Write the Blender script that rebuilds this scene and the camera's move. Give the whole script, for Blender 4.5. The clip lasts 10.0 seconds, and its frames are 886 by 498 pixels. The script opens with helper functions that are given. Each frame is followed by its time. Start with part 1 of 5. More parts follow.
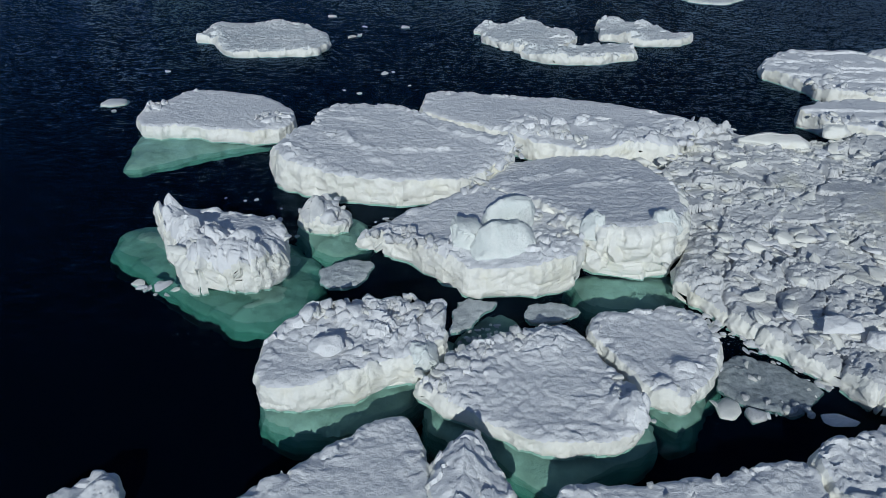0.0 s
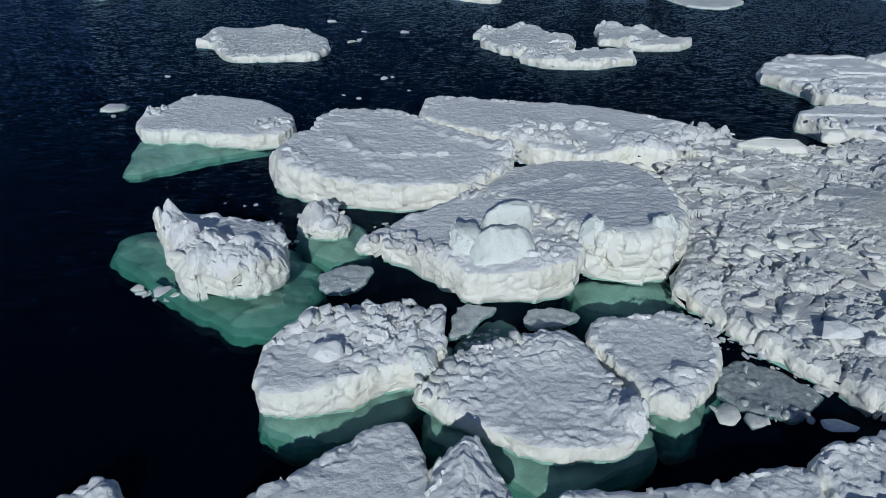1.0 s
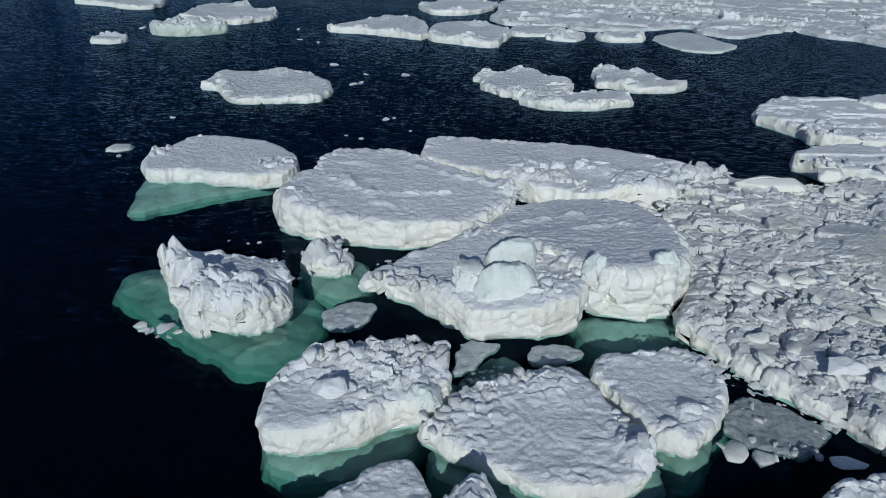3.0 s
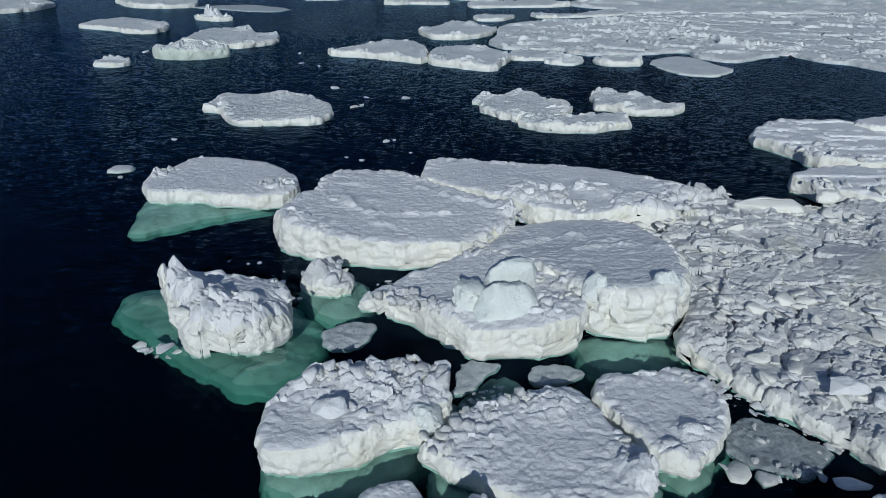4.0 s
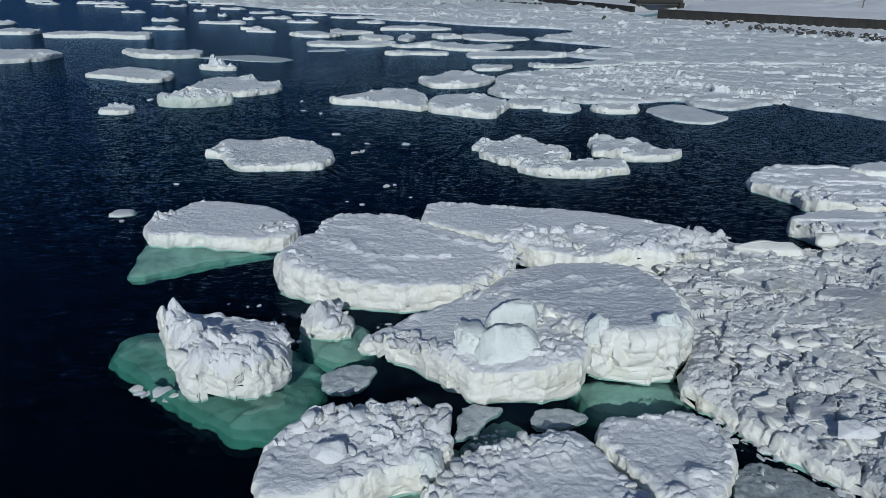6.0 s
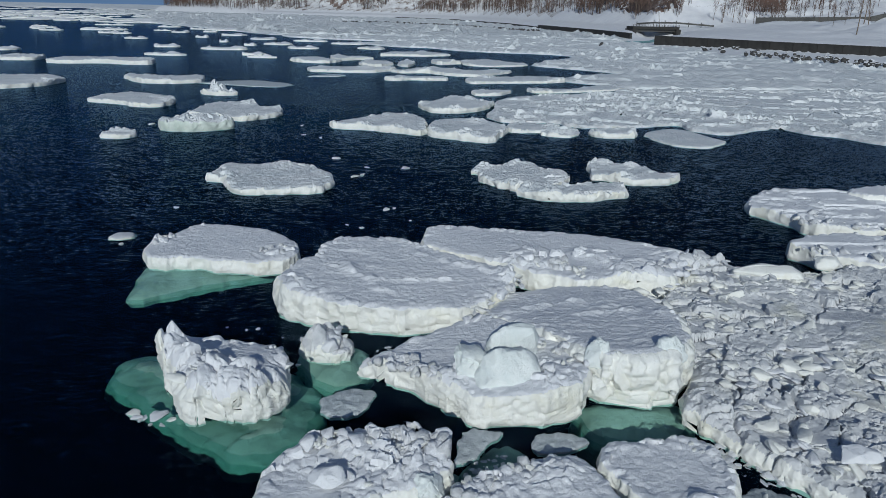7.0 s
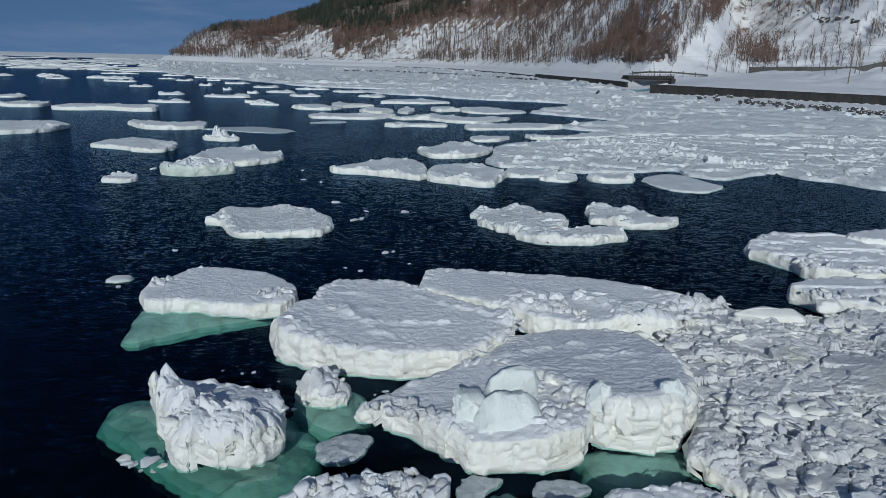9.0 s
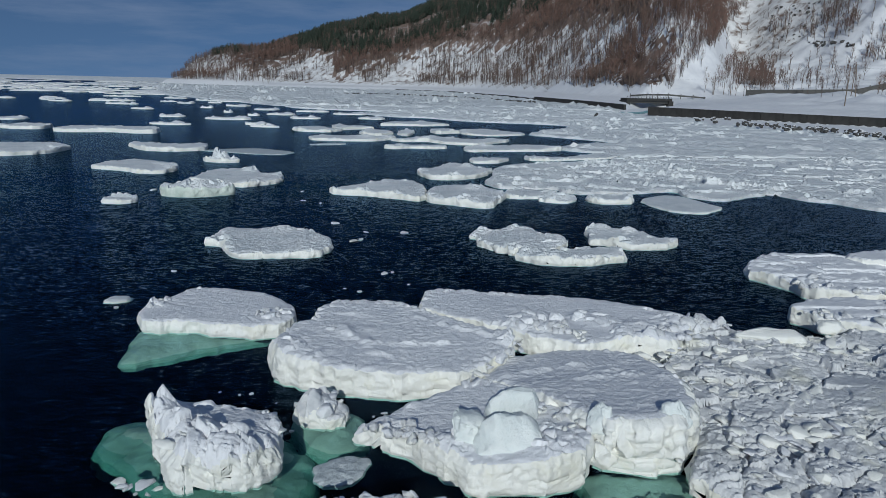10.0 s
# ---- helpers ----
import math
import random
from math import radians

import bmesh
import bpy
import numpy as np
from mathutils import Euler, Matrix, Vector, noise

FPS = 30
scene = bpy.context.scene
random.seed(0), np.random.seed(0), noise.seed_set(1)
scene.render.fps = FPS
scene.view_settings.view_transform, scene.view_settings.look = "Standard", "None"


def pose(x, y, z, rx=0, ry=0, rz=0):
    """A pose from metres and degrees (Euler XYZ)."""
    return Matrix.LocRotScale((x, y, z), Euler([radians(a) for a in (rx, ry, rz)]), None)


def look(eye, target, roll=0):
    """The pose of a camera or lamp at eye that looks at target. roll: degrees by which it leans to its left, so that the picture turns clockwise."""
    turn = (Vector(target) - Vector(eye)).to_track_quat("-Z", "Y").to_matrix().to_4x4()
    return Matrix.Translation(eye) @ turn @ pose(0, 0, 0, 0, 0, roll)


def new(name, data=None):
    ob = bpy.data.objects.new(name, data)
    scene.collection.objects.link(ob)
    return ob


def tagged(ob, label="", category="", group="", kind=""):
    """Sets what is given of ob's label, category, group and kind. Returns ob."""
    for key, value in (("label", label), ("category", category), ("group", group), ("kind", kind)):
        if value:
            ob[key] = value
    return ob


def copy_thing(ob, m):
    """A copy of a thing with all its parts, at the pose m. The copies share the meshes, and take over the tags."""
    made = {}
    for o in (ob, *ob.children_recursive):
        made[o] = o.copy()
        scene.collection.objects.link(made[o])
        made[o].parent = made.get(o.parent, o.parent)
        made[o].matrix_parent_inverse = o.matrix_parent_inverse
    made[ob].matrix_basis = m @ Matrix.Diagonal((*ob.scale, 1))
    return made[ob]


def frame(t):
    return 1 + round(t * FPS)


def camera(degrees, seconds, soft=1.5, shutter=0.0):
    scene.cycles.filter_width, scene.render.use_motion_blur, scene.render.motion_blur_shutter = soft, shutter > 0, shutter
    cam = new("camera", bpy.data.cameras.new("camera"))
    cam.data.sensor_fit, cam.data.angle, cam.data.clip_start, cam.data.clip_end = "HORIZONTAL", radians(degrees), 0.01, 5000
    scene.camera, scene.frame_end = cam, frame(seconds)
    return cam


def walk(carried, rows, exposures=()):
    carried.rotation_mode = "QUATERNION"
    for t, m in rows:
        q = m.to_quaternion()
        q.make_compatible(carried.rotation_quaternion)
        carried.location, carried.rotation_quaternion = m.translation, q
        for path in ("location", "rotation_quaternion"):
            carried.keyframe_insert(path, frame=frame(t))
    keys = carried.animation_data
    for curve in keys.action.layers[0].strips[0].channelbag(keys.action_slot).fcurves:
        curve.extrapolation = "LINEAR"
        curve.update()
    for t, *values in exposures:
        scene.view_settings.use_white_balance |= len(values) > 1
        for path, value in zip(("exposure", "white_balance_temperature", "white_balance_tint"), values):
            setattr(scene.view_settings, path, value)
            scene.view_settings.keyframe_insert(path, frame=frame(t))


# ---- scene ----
cam = camera(67.05, 10.0, soft=0.5)
walk(cam, [
    (0, pose(0.000, 0.000, 12.000, 58.48, -0.97, 0.00)),
    (0.5, pose(-0.002, 0.009, 12.025, 58.57, -0.95, -0.03)),
    (1, pose(0.007, 0.013, 12.042, 58.81, -0.95, -0.06)),
    (1.5, pose(0.001, 0.009, 12.050, 59.40, -0.94, -0.08)),
    (2, pose(-0.064, -0.008, 12.050, 60.33, -0.99, -0.12)),
    (2.5, pose(-0.125, -0.071, 12.014, 61.32, -1.00, -0.18)),
    (4, pose(-0.180, -0.204, 11.911, 64.24, -1.03, -0.25)),
    (4.5, pose(-0.193, -0.217, 11.874, 65.22, -1.05, -0.28)),
    (5, pose(-0.216, -0.229, 11.845, 66.24, -1.05, -0.31)),
    (5.5, pose(-0.222, -0.232, 11.794, 67.22, -1.05, -0.31)),
    (7, pose(-0.263, -0.241, 11.737, 70.26, -1.13, -0.39)),
    (7.5, pose(-0.263, -0.217, 11.705, 71.23, -1.19, -0.39)),
    (8, pose(-0.264, -0.203, 11.671, 72.20, -1.19, -0.39)),
    (8.5, pose(-0.260, -0.185, 11.636, 73.16, -1.18, -0.41)),
    (9, pose(-0.239, -0.161, 11.581, 74.14, -1.19, -0.43)),
    (9.5, pose(-0.228, -0.131, 11.540, 75.07, -1.18, -0.45)),
    (10, pose(-0.229, -0.109, 11.518, 75.98, -1.20, -0.47)),
], exposures=[(0, -0.88, 5850, 5), (10, -0.88, 5850, 5)])

# ---- light: low winter sun behind the camera, blue sky with thin cloud ----
SUN_FROM = Vector((-0.08, -0.90, 0.425)).normalized()
sun = new("sun", bpy.data.lights.new("sun", "SUN"))
sun.data.energy, sun.data.angle, sun.data.color = 4.4, radians(0.53), (1.0, 0.965, 0.88)
sun.matrix_world = look(SUN_FROM * 100, (0, 0, 0))

world = bpy.data.worlds.new("sky")
scene.world = world
world.use_nodes = True


def node(tree, kind, x=0, **values):
    n = tree.nodes.new(kind)
    for key, value in values.items():
        n.inputs[key.replace("_", " ")].default_value = value
    return n


def make_sky():
    t = world.node_tree
    bg = t.nodes["Background"]
    sky = t.nodes.new("ShaderNodeTexSky")
    sky.sky_type, sky.sun_disc = "NISHITA", False
    sky.sun_elevation = math.asin(SUN_FROM.z)
    sky.sun_rotation = math.atan2(SUN_FROM.x, SUN_FROM.y)
    sky.air_density, sky.dust_density, sky.ozone_density = 1.0, 0.2, 2.0
    co = t.nodes.new("ShaderNodeTexCoord")
    mp = t.nodes.new("ShaderNodeMapping")
    mp.inputs["Scale"].default_value = (2.0, 2.0, 14.0)
    nz = node(t, "ShaderNodeTexNoise", Scale=2.2, Detail=7.0, Roughness=0.6)
    ramp = t.nodes.new("ShaderNodeValToRGB")
    ramp.color_ramp.elements[0].position, ramp.color_ramp.elements[1].position = 0.44, 0.74
    ramp.color_ramp.elements[0].color, ramp.color_ramp.elements[1].color = (0, 0, 0, 1), (0.62, 0.62, 0.62, 1)
    mix = t.nodes.new("ShaderNodeMix")
    mix.data_type = "RGBA"
    mix.inputs["B"].default_value = (4.0, 4.6, 6.0, 1)
    lift = t.nodes.new("ShaderNodeMapping")
    lift.inputs["Location"].default_value = (0, 0, 0.3)
    t.links.new(co.outputs["Generated"], lift.inputs["Vector"])
    t.links.new(lift.outputs["Vector"], sky.inputs["Vector"])
    t.links.new(co.outputs["Generated"], mp.inputs["Vector"])
    t.links.new(mp.outputs["Vector"], nz.inputs["Vector"])
    t.links.new(nz.outputs["Fac"], ramp.inputs["Fac"])
    t.links.new(ramp.outputs["Color"], mix.inputs["Factor"])
    t.links.new(sky.outputs["Color"], mix.inputs["A"])
    blue = t.nodes.new("ShaderNodeMix")
    blue.data_type, blue.blend_type = "RGBA", "MULTIPLY"
    blue.inputs["Factor"].default_value = 1.0
    blue.inputs["B"].default_value = (0.90, 0.98, 1.10, 1)
    t.links.new(mix.outputs["Result"], blue.inputs["A"])
    t.links.new(blue.outputs["Result"], bg.inputs["Color"])
    bg.inputs["Strength"].default_value = 0.09


make_sky()


# ---- materials ----
def surface(name, low, high, rough, scale, bump, bump_scale, stain=None, stain_scale=0.3, stain_at=(0.5, 0.7), metal=0.0, space="Object", spec=0.4, stretch=(1, 1, 1)):
    """A mottled surface: two colours over a broad noise, an optional stain, a fine grain and a fine relief."""
    m = bpy.data.materials.new(name)
    m.use_nodes = True
    t = m.node_tree
    b = t.nodes["Principled BSDF"]
    co = t.nodes.new("ShaderNodeTexCoord")
    n1 = node(t, "ShaderNodeTexNoise", Scale=scale, Detail=6.0, Roughness=0.62)
    t.links.new(co.outputs[space], n1.inputs["Vector"])
    ramp = t.nodes.new("ShaderNodeValToRGB")
    e = ramp.color_ramp.elements
    e[0].position, e[1].position, e[0].color, e[1].color = 0.32, 0.68, (*low, 1), (*high, 1)
    t.links.new(n1.outputs["Fac"], ramp.inputs["Fac"])
    out = ramp.outputs["Color"]
    if stain:
        n2 = node(t, "ShaderNodeTexNoise", Scale=stain_scale, Detail=5.0, Roughness=0.6, Distortion=0.2)
        t.links.new(co.outputs[space], n2.inputs["Vector"])
        r2 = t.nodes.new("ShaderNodeValToRGB")
        r2.color_ramp.elements[0].position, r2.color_ramp.elements[1].position = stain_at
        t.links.new(n2.outputs["Fac"], r2.inputs["Fac"])
        mx = t.nodes.new("ShaderNodeMix")
        mx.data_type = "RGBA"
        t.links.new(r2.outputs["Color"], mx.inputs["Factor"])
        t.links.new(out, mx.inputs["A"])
        mx.inputs["B"].default_value = (*stain, 1)
        out = mx.outputs["Result"]
    t.links.new(out, b.inputs["Base Color"])
    b.inputs["Roughness"].default_value, b.inputs["Metallic"].default_value = rough, metal
    b.inputs["Specular IOR Level"].default_value = spec
    n3 = node(t, "ShaderNodeTexNoise", Scale=bump_scale, Detail=8.0, Roughness=0.68)
    mp = t.nodes.new("ShaderNodeMapping")
    mp.inputs["Scale"].default_value = stretch
    t.links.new(co.outputs[space], mp.inputs["Vector"])
    t.links.new(mp.outputs["Vector"], n3.inputs["Vector"])
    bp = node(t, "ShaderNodeBump", Strength=bump[0], Distance=bump[1])
    t.links.new(n3.outputs["Fac"], bp.inputs["Height"])
    t.links.new(bp.outputs["Normal"], b.inputs["Normal"])
    return m


SNOW = surface("snow", (0.775, 0.785, 0.815), (0.86, 0.865, 0.885), 0.62, 0.7, (1.0, 0.055), 8.0, stretch=(0.9, 1.1, 1))
CRUST = surface("ice_crust", (0.83, 0.83, 0.775), (0.92, 0.915, 0.875), 0.45, 1.1, (1.0, 0.05), 6.0, stain=(0.80, 0.78, 0.65), stain_scale=0.5, stain_at=(0.55, 0.75))
RUBBLE = surface("rubble_ice", (0.55, 0.565, 0.585), (0.82, 0.82, 0.825), 0.5, 1.3, (1.0, 0.065), 7.0, stain=(0.70, 0.69, 0.58), stain_scale=0.45, stain_at=(0.55, 0.75))
CLEAR = surface("clear_ice", (0.74, 0.79, 0.775), (0.84, 0.865, 0.845), 0.45, 1.6, (1.0, 0.07), 4.0)
FOOT = surface("drowned_ice", (0.50, 0.52, 0.47), (0.74, 0.755, 0.70), 0.5, 1.1, (0.9, 0.08), 2.5)
FOOTED = surface("old_ice", (0.50, 0.58, 0.52), (0.74, 0.79, 0.72), 0.5, 0.8, (0.8, 0.08), 4.0)
GREY = surface("grey_ice", (0.40, 0.445, 0.465), (0.66, 0.70, 0.715), 0.5, 5.0, (0.9, 0.05), 12.0)
SLUSH = surface("slush", (0.20, 0.235, 0.25), (0.47, 0.51, 0.53), 0.5, 7.0, (0.9, 0.04), 14.0)
FARSNOW = surface("far_snow", (0.66, 0.70, 0.72), (0.88, 0.89, 0.895), 0.65, 0.16, (1.0, 1.2), 0.5, stretch=(0.5, 1.4, 1))
PACKSNOW = surface("pack_snow", (0.69, 0.73, 0.75), (0.87, 0.88, 0.885), 0.62, 0.45, (1.0, 0.22), 2.2, stretch=(0.6, 1.5, 1))
HILL = surface("hill_snow", (0.58, 0.57, 0.575), (0.83, 0.825, 0.83), 0.7, 0.10, (0.6, 0.5), 0.5, stain=(0.16, 0.11, 0.085), stain_scale=0.12, stain_at=(0.50, 0.66))
BRUSH = surface("undergrowth", (0.12, 0.08, 0.063), (0.27, 0.20, 0.17), 0.85, 0.15, (0.8, 0.5), 0.6, stain=(0.62, 0.60, 0.60), stain_scale=0.11, stain_at=(0.55, 0.68))
BANK = surface("bank_snow", (0.76, 0.76, 0.79), (0.86, 0.86, 0.87), 0.65, 0.3, (0.6, 0.2), 0.9)
CONCRETE = surface("concrete", (0.022, 0.021, 0.02), (0.05, 0.048, 0.045), 0.85, 0.6, (0.5, 0.03), 6.0, stain=(0.04, 0.037, 0.034), stain_scale=0.25)
STONE = surface("wet_stone", (0.035, 0.034, 0.033), (0.10, 0.095, 0.09), 0.7, 1.0, (0.7, 0.08), 3.0)
BARK = surface("bark", (0.075, 0.055, 0.046), (0.16, 0.12, 0.10), 0.85, 0.15, (0.3, 0.02), 4.0)
TWIG = surface("twigs", (0.13, 0.075, 0.058), (0.21, 0.13, 0.105), 0.85, 0.06, (0.2, 0.02), 4.0)
NEEDLES = surface("needles", (0.022, 0.035, 0.025), (0.05, 0.065, 0.045), 0.8, 0.2, (0.3, 0.05), 2.0)
STEEL = surface("weathered_steel", (0.05, 0.05, 0.05), (0.10, 0.097, 0.09), 0.6, 2.0, (0.2, 0.01), 8.0, metal=0.3)
POLEWOOD = surface("pole_timber", (0.12, 0.09, 0.07), (0.20, 0.16, 0.12), 0.8, 1.0, (0.3, 0.01), 8.0)
BED = surface("sea_bed", (0.004, 0.007, 0.008), (0.008, 0.012, 0.013), 0.9, 0.2, (0.3, 0.1), 1.0)


def sea_surface():
    m = bpy.data.materials.new("sea_water")
    m.use_nodes = True
    t = m.node_tree
    t.nodes.remove(t.nodes["Principled BSDF"])
    out = t.nodes["Material Output"]
    co = t.nodes.new("ShaderNodeTexCoord")
    mp = t.nodes.new("ShaderNodeMapping")
    mp.inputs["Scale"].default_value = (0.55, 1.3, 1.0)
    mp.inputs["Rotation"].default_value = (0, 0, radians(-14))
    w1 = node(t, "ShaderNodeTexNoise", Scale=5.0, Detail=4.0, Roughness=0.65, Distortion=0.4)
    w2 = node(t, "ShaderNodeTexNoise", Scale=0.06, Detail=3.0, Roughness=0.6)
    w3 = node(t, "ShaderNodeTexNoise", Scale=1.8, Detail=4.0, Roughness=0.6, Distortion=0.3)
    chop = t.nodes.new("ShaderNodeMix")
    chop.data_type = "RGBA"
    chop.inputs["Factor"].default_value = 0.22
    t.links.new(co.outputs["Object"], mp.inputs["Vector"])
    t.links.new(mp.outputs["Vector"], w1.inputs["Vector"])
    t.links.new(mp.outputs["Vector"], w3.inputs["Vector"])
    t.links.new(w1.outputs["Color"], chop.inputs["A"])
    t.links.new(w3.outputs["Color"], chop.inputs["B"])
    t.links.new(co.outputs["Object"], w2.inputs["Vector"])
    # wave slopes: a random tilt of the upright normal, rougher in some patches than in others
    tilt = t.nodes.new("ShaderNodeVectorMath")
    tilt.operation = "MULTIPLY_ADD"
    tilt.inputs[1].default_value, tilt.inputs[2].default_value = (1.7, 2.2, 0.0), (-0.85, -1.1, 0.0)
    t.links.new(chop.outputs["Result"], tilt.inputs[0])
    gust = t.nodes.new("ShaderNodeMapRange")
    gust.inputs["From Min"].default_value, gust.inputs["From Max"].default_value = 0.35, 0.65
    gust.inputs["To Min"].default_value, gust.inputs["To Max"].default_value = 0.45, 1.15
    t.links.new(w2.outputs["Fac"], gust.inputs["Value"])
    sc = t.nodes.new("ShaderNodeVectorMath")
    sc.operation = "SCALE"
    t.links.new(tilt.outputs["Vector"], sc.inputs[0])
    t.links.new(gust.outputs["Result"], sc.inputs["Scale"])
    up = t.nodes.new("ShaderNodeVectorMath")
    up.operation = "ADD"
    up.inputs[1].default_value = (0, 0, 1)
    t.links.new(sc.outputs["Vector"], up.inputs[0])
    bp = t.nodes.new("ShaderNodeVectorMath")
    bp.operation = "NORMALIZE"
    t.links.new(up.outputs["Vector"], bp.inputs[0])
    lw = node(t, "ShaderNodeLayerWeight", Blend=0.5)
    t.links.new(bp.outputs["Vector"], lw.inputs["Normal"])
    pw = t.nodes.new("ShaderNodeMath")
    pw.operation = "POWER"
    pw.inputs[1].default_value = 5.0
    t.links.new(lw.outputs["Facing"], pw.inputs[0])
    ma = t.nodes.new("ShaderNodeMath")
    ma.operation = "MULTIPLY_ADD"
    ma.inputs[1].default_value, ma.inputs[2].default_value = 0.36, 0.004
    t.links.new(pw.outputs["Value"], ma.inputs[0])
    gl = node(t, "ShaderNodeBsdfGlossy", Roughness=0.06)
    gl.inputs["Color"].default_value = (0.40, 0.64, 1.0, 1)
    t.links.new(bp.outputs["Vector"], gl.inputs["Normal"])
    tr = t.nodes.new("ShaderNodeBsdfTransparent")
    tr.inputs["Color"].default_value = (0.58, 0.765, 0.725, 1)
    body = t.nodes.new("ShaderNodeBsdfDiffuse")
    body.inputs["Color"].default_value = (0.0004, 0.0017, 0.0048, 1)
    both = t.nodes.new("ShaderNodeAddShader")
    t.links.new(tr.outputs["BSDF"], both.inputs[0])
    t.links.new(body.outputs["BSDF"], both.inputs[1])
    mx = t.nodes.new("ShaderNodeMixShader")
    t.links.new(ma.outputs["Value"], mx.inputs["Fac"])
    t.links.new(both.outputs["Shader"], mx.inputs[1])
    t.links.new(gl.outputs["BSDF"], mx.inputs[2])
    t.links.new(mx.outputs["Shader"], out.inputs["Surface"])
    return m


# clear tint for the stacked sheets that imitate light lost with depth
def depth_tint(tint):
    m = bpy.data.materials.new("depth_tint")
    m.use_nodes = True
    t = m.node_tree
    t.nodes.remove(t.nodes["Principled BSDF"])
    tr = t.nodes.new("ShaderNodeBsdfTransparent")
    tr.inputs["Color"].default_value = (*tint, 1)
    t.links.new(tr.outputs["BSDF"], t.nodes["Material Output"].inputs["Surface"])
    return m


SEA = sea_surface()
DEPTH_TINT = depth_tint((0.77, 0.885, 0.87))


# ---- numeric helpers: noise, cells, distance to an outline ----
def _hash(ix, iy, iz, seed):
    """A random number in 0..1 for each whole-numbered place."""
    h = ix.astype(np.int32).view(np.uint32) * np.uint32(374761393)
    h = h + iy.astype(np.int32).view(np.uint32) * np.uint32(668265263)
    h = h + iz.astype(np.int32).view(np.uint32) * np.uint32(2147483629) + np.uint32((seed * 1274126177) & 0xFFFFFFFF)
    h = (h ^ (h >> np.uint32(13))) * np.uint32(1274126177)
    h = (h ^ (h >> np.uint32(16))) * np.uint32(2246822519)
    return ((h ^ (h >> np.uint32(15))) & np.uint32(0xFFFFFF)).astype(np.float32) * np.float32(1 / 0x1000000)


def vnoise(x, y, z, seed):
    """Smooth value noise in -1..1."""
    ix, iy, iz = np.floor(x), np.floor(y), np.floor(z)
    fx, fy, fz = ((x - ix).astype(np.float32), (y - iy).astype(np.float32), (z - iz).astype(np.float32))
    fx, fy, fz = (f * f * f * (f * (f * 6 - 15) + 10) for f in (fx, fy, fz))
    flat = not np.any(iz) and not np.any(fz)
    v = 0
    for dz in (0,) if flat else (0, 1):
        layer = 0
        for dy in (0, 1):
            a, b = _hash(ix, iy + dy, iz + dz, seed), _hash(ix + 1, iy + dy, iz + dz, seed)
            layer = layer + (a + (b - a) * fx) * (fy if dy else 1 - fy)
        v = layer if flat else v + layer * (fz if dz else 1 - fz)
    return v * 2 - 1


def fbm(x, y, z=0.0, scale=1.0, octaves=4, seed=0, gain=0.5):
    x, y = np.asarray(x, float) * scale, np.asarray(y, float) * scale
    z = np.zeros_like(x) + np.asarray(z, float) * scale
    v, a, total = 0, 1.0, 0
    for k in range(octaves):
        v = v + a * vnoise(x + 17.3 * k, y - 9.1 * k, z, seed + k)
        total += a
        a *= gain
        x, y, z = x * 2.03, y * 2.03, z * 2.03
    return v / total


def cells(x, y, size, seed):
    """Scattered cells: distance to the border between cells, and three random numbers and the offset of each cell."""
    gx, gy = np.floor(x / size), np.floor(y / size)
    z0 = np.zeros_like(gx)
    best = np.full(x.shape, 1e9)
    second = np.full(x.shape, 1e9)
    bi, bj, ox, oy = z0.copy(), z0.copy(), z0.copy(), z0.copy()
    for i in (-1, 0, 1):
        for j in (-1, 0, 1):
            cx, cy = gx + i, gy + j
            px = (cx + 0.1 + 0.8 * _hash(cx, cy, z0, seed)) * size
            py = (cy + 0.1 + 0.8 * _hash(cx, cy, z0 + 1, seed)) * size
            d = np.hypot(x - px, y - py)
            near = d < best
            second = np.where(near, best, np.minimum(second, d))
            best = np.where(near, d, best)
            bi, bj = np.where(near, cx, bi), np.where(near, cy, bj)
            ox, oy = np.where(near, x - px, ox), np.where(near, y - py, oy)
    r = [_hash(bi, bj, z0 + 2 + k, seed) for k in range(3)]
    return (second - best) / size, r, ox / size, oy / size


def rubble(x, y, size, seed, lean=1.0, gap=0.055):
    """Heights in about 0..1 of a heap of tilted blocks."""
    wx = x + 0.25 * size * fbm(x, y, 0, 1.2 / size, 2, seed + 50)
    wy = y + 0.25 * size * fbm(x, y, 5, 1.2 / size, 2, seed + 60)
    e, r, ox, oy = cells(wx, wy, size, seed)
    v = r[0] ** 1.3 + lean * ((r[1] - 0.5) * ox + (r[2] - 0.5) * oy) * 1.6
    return v - 0.38 * np.exp(-e / gap) + 0.10 * fbm(x, y, 0, 3.5 / size, 3, seed + 7)


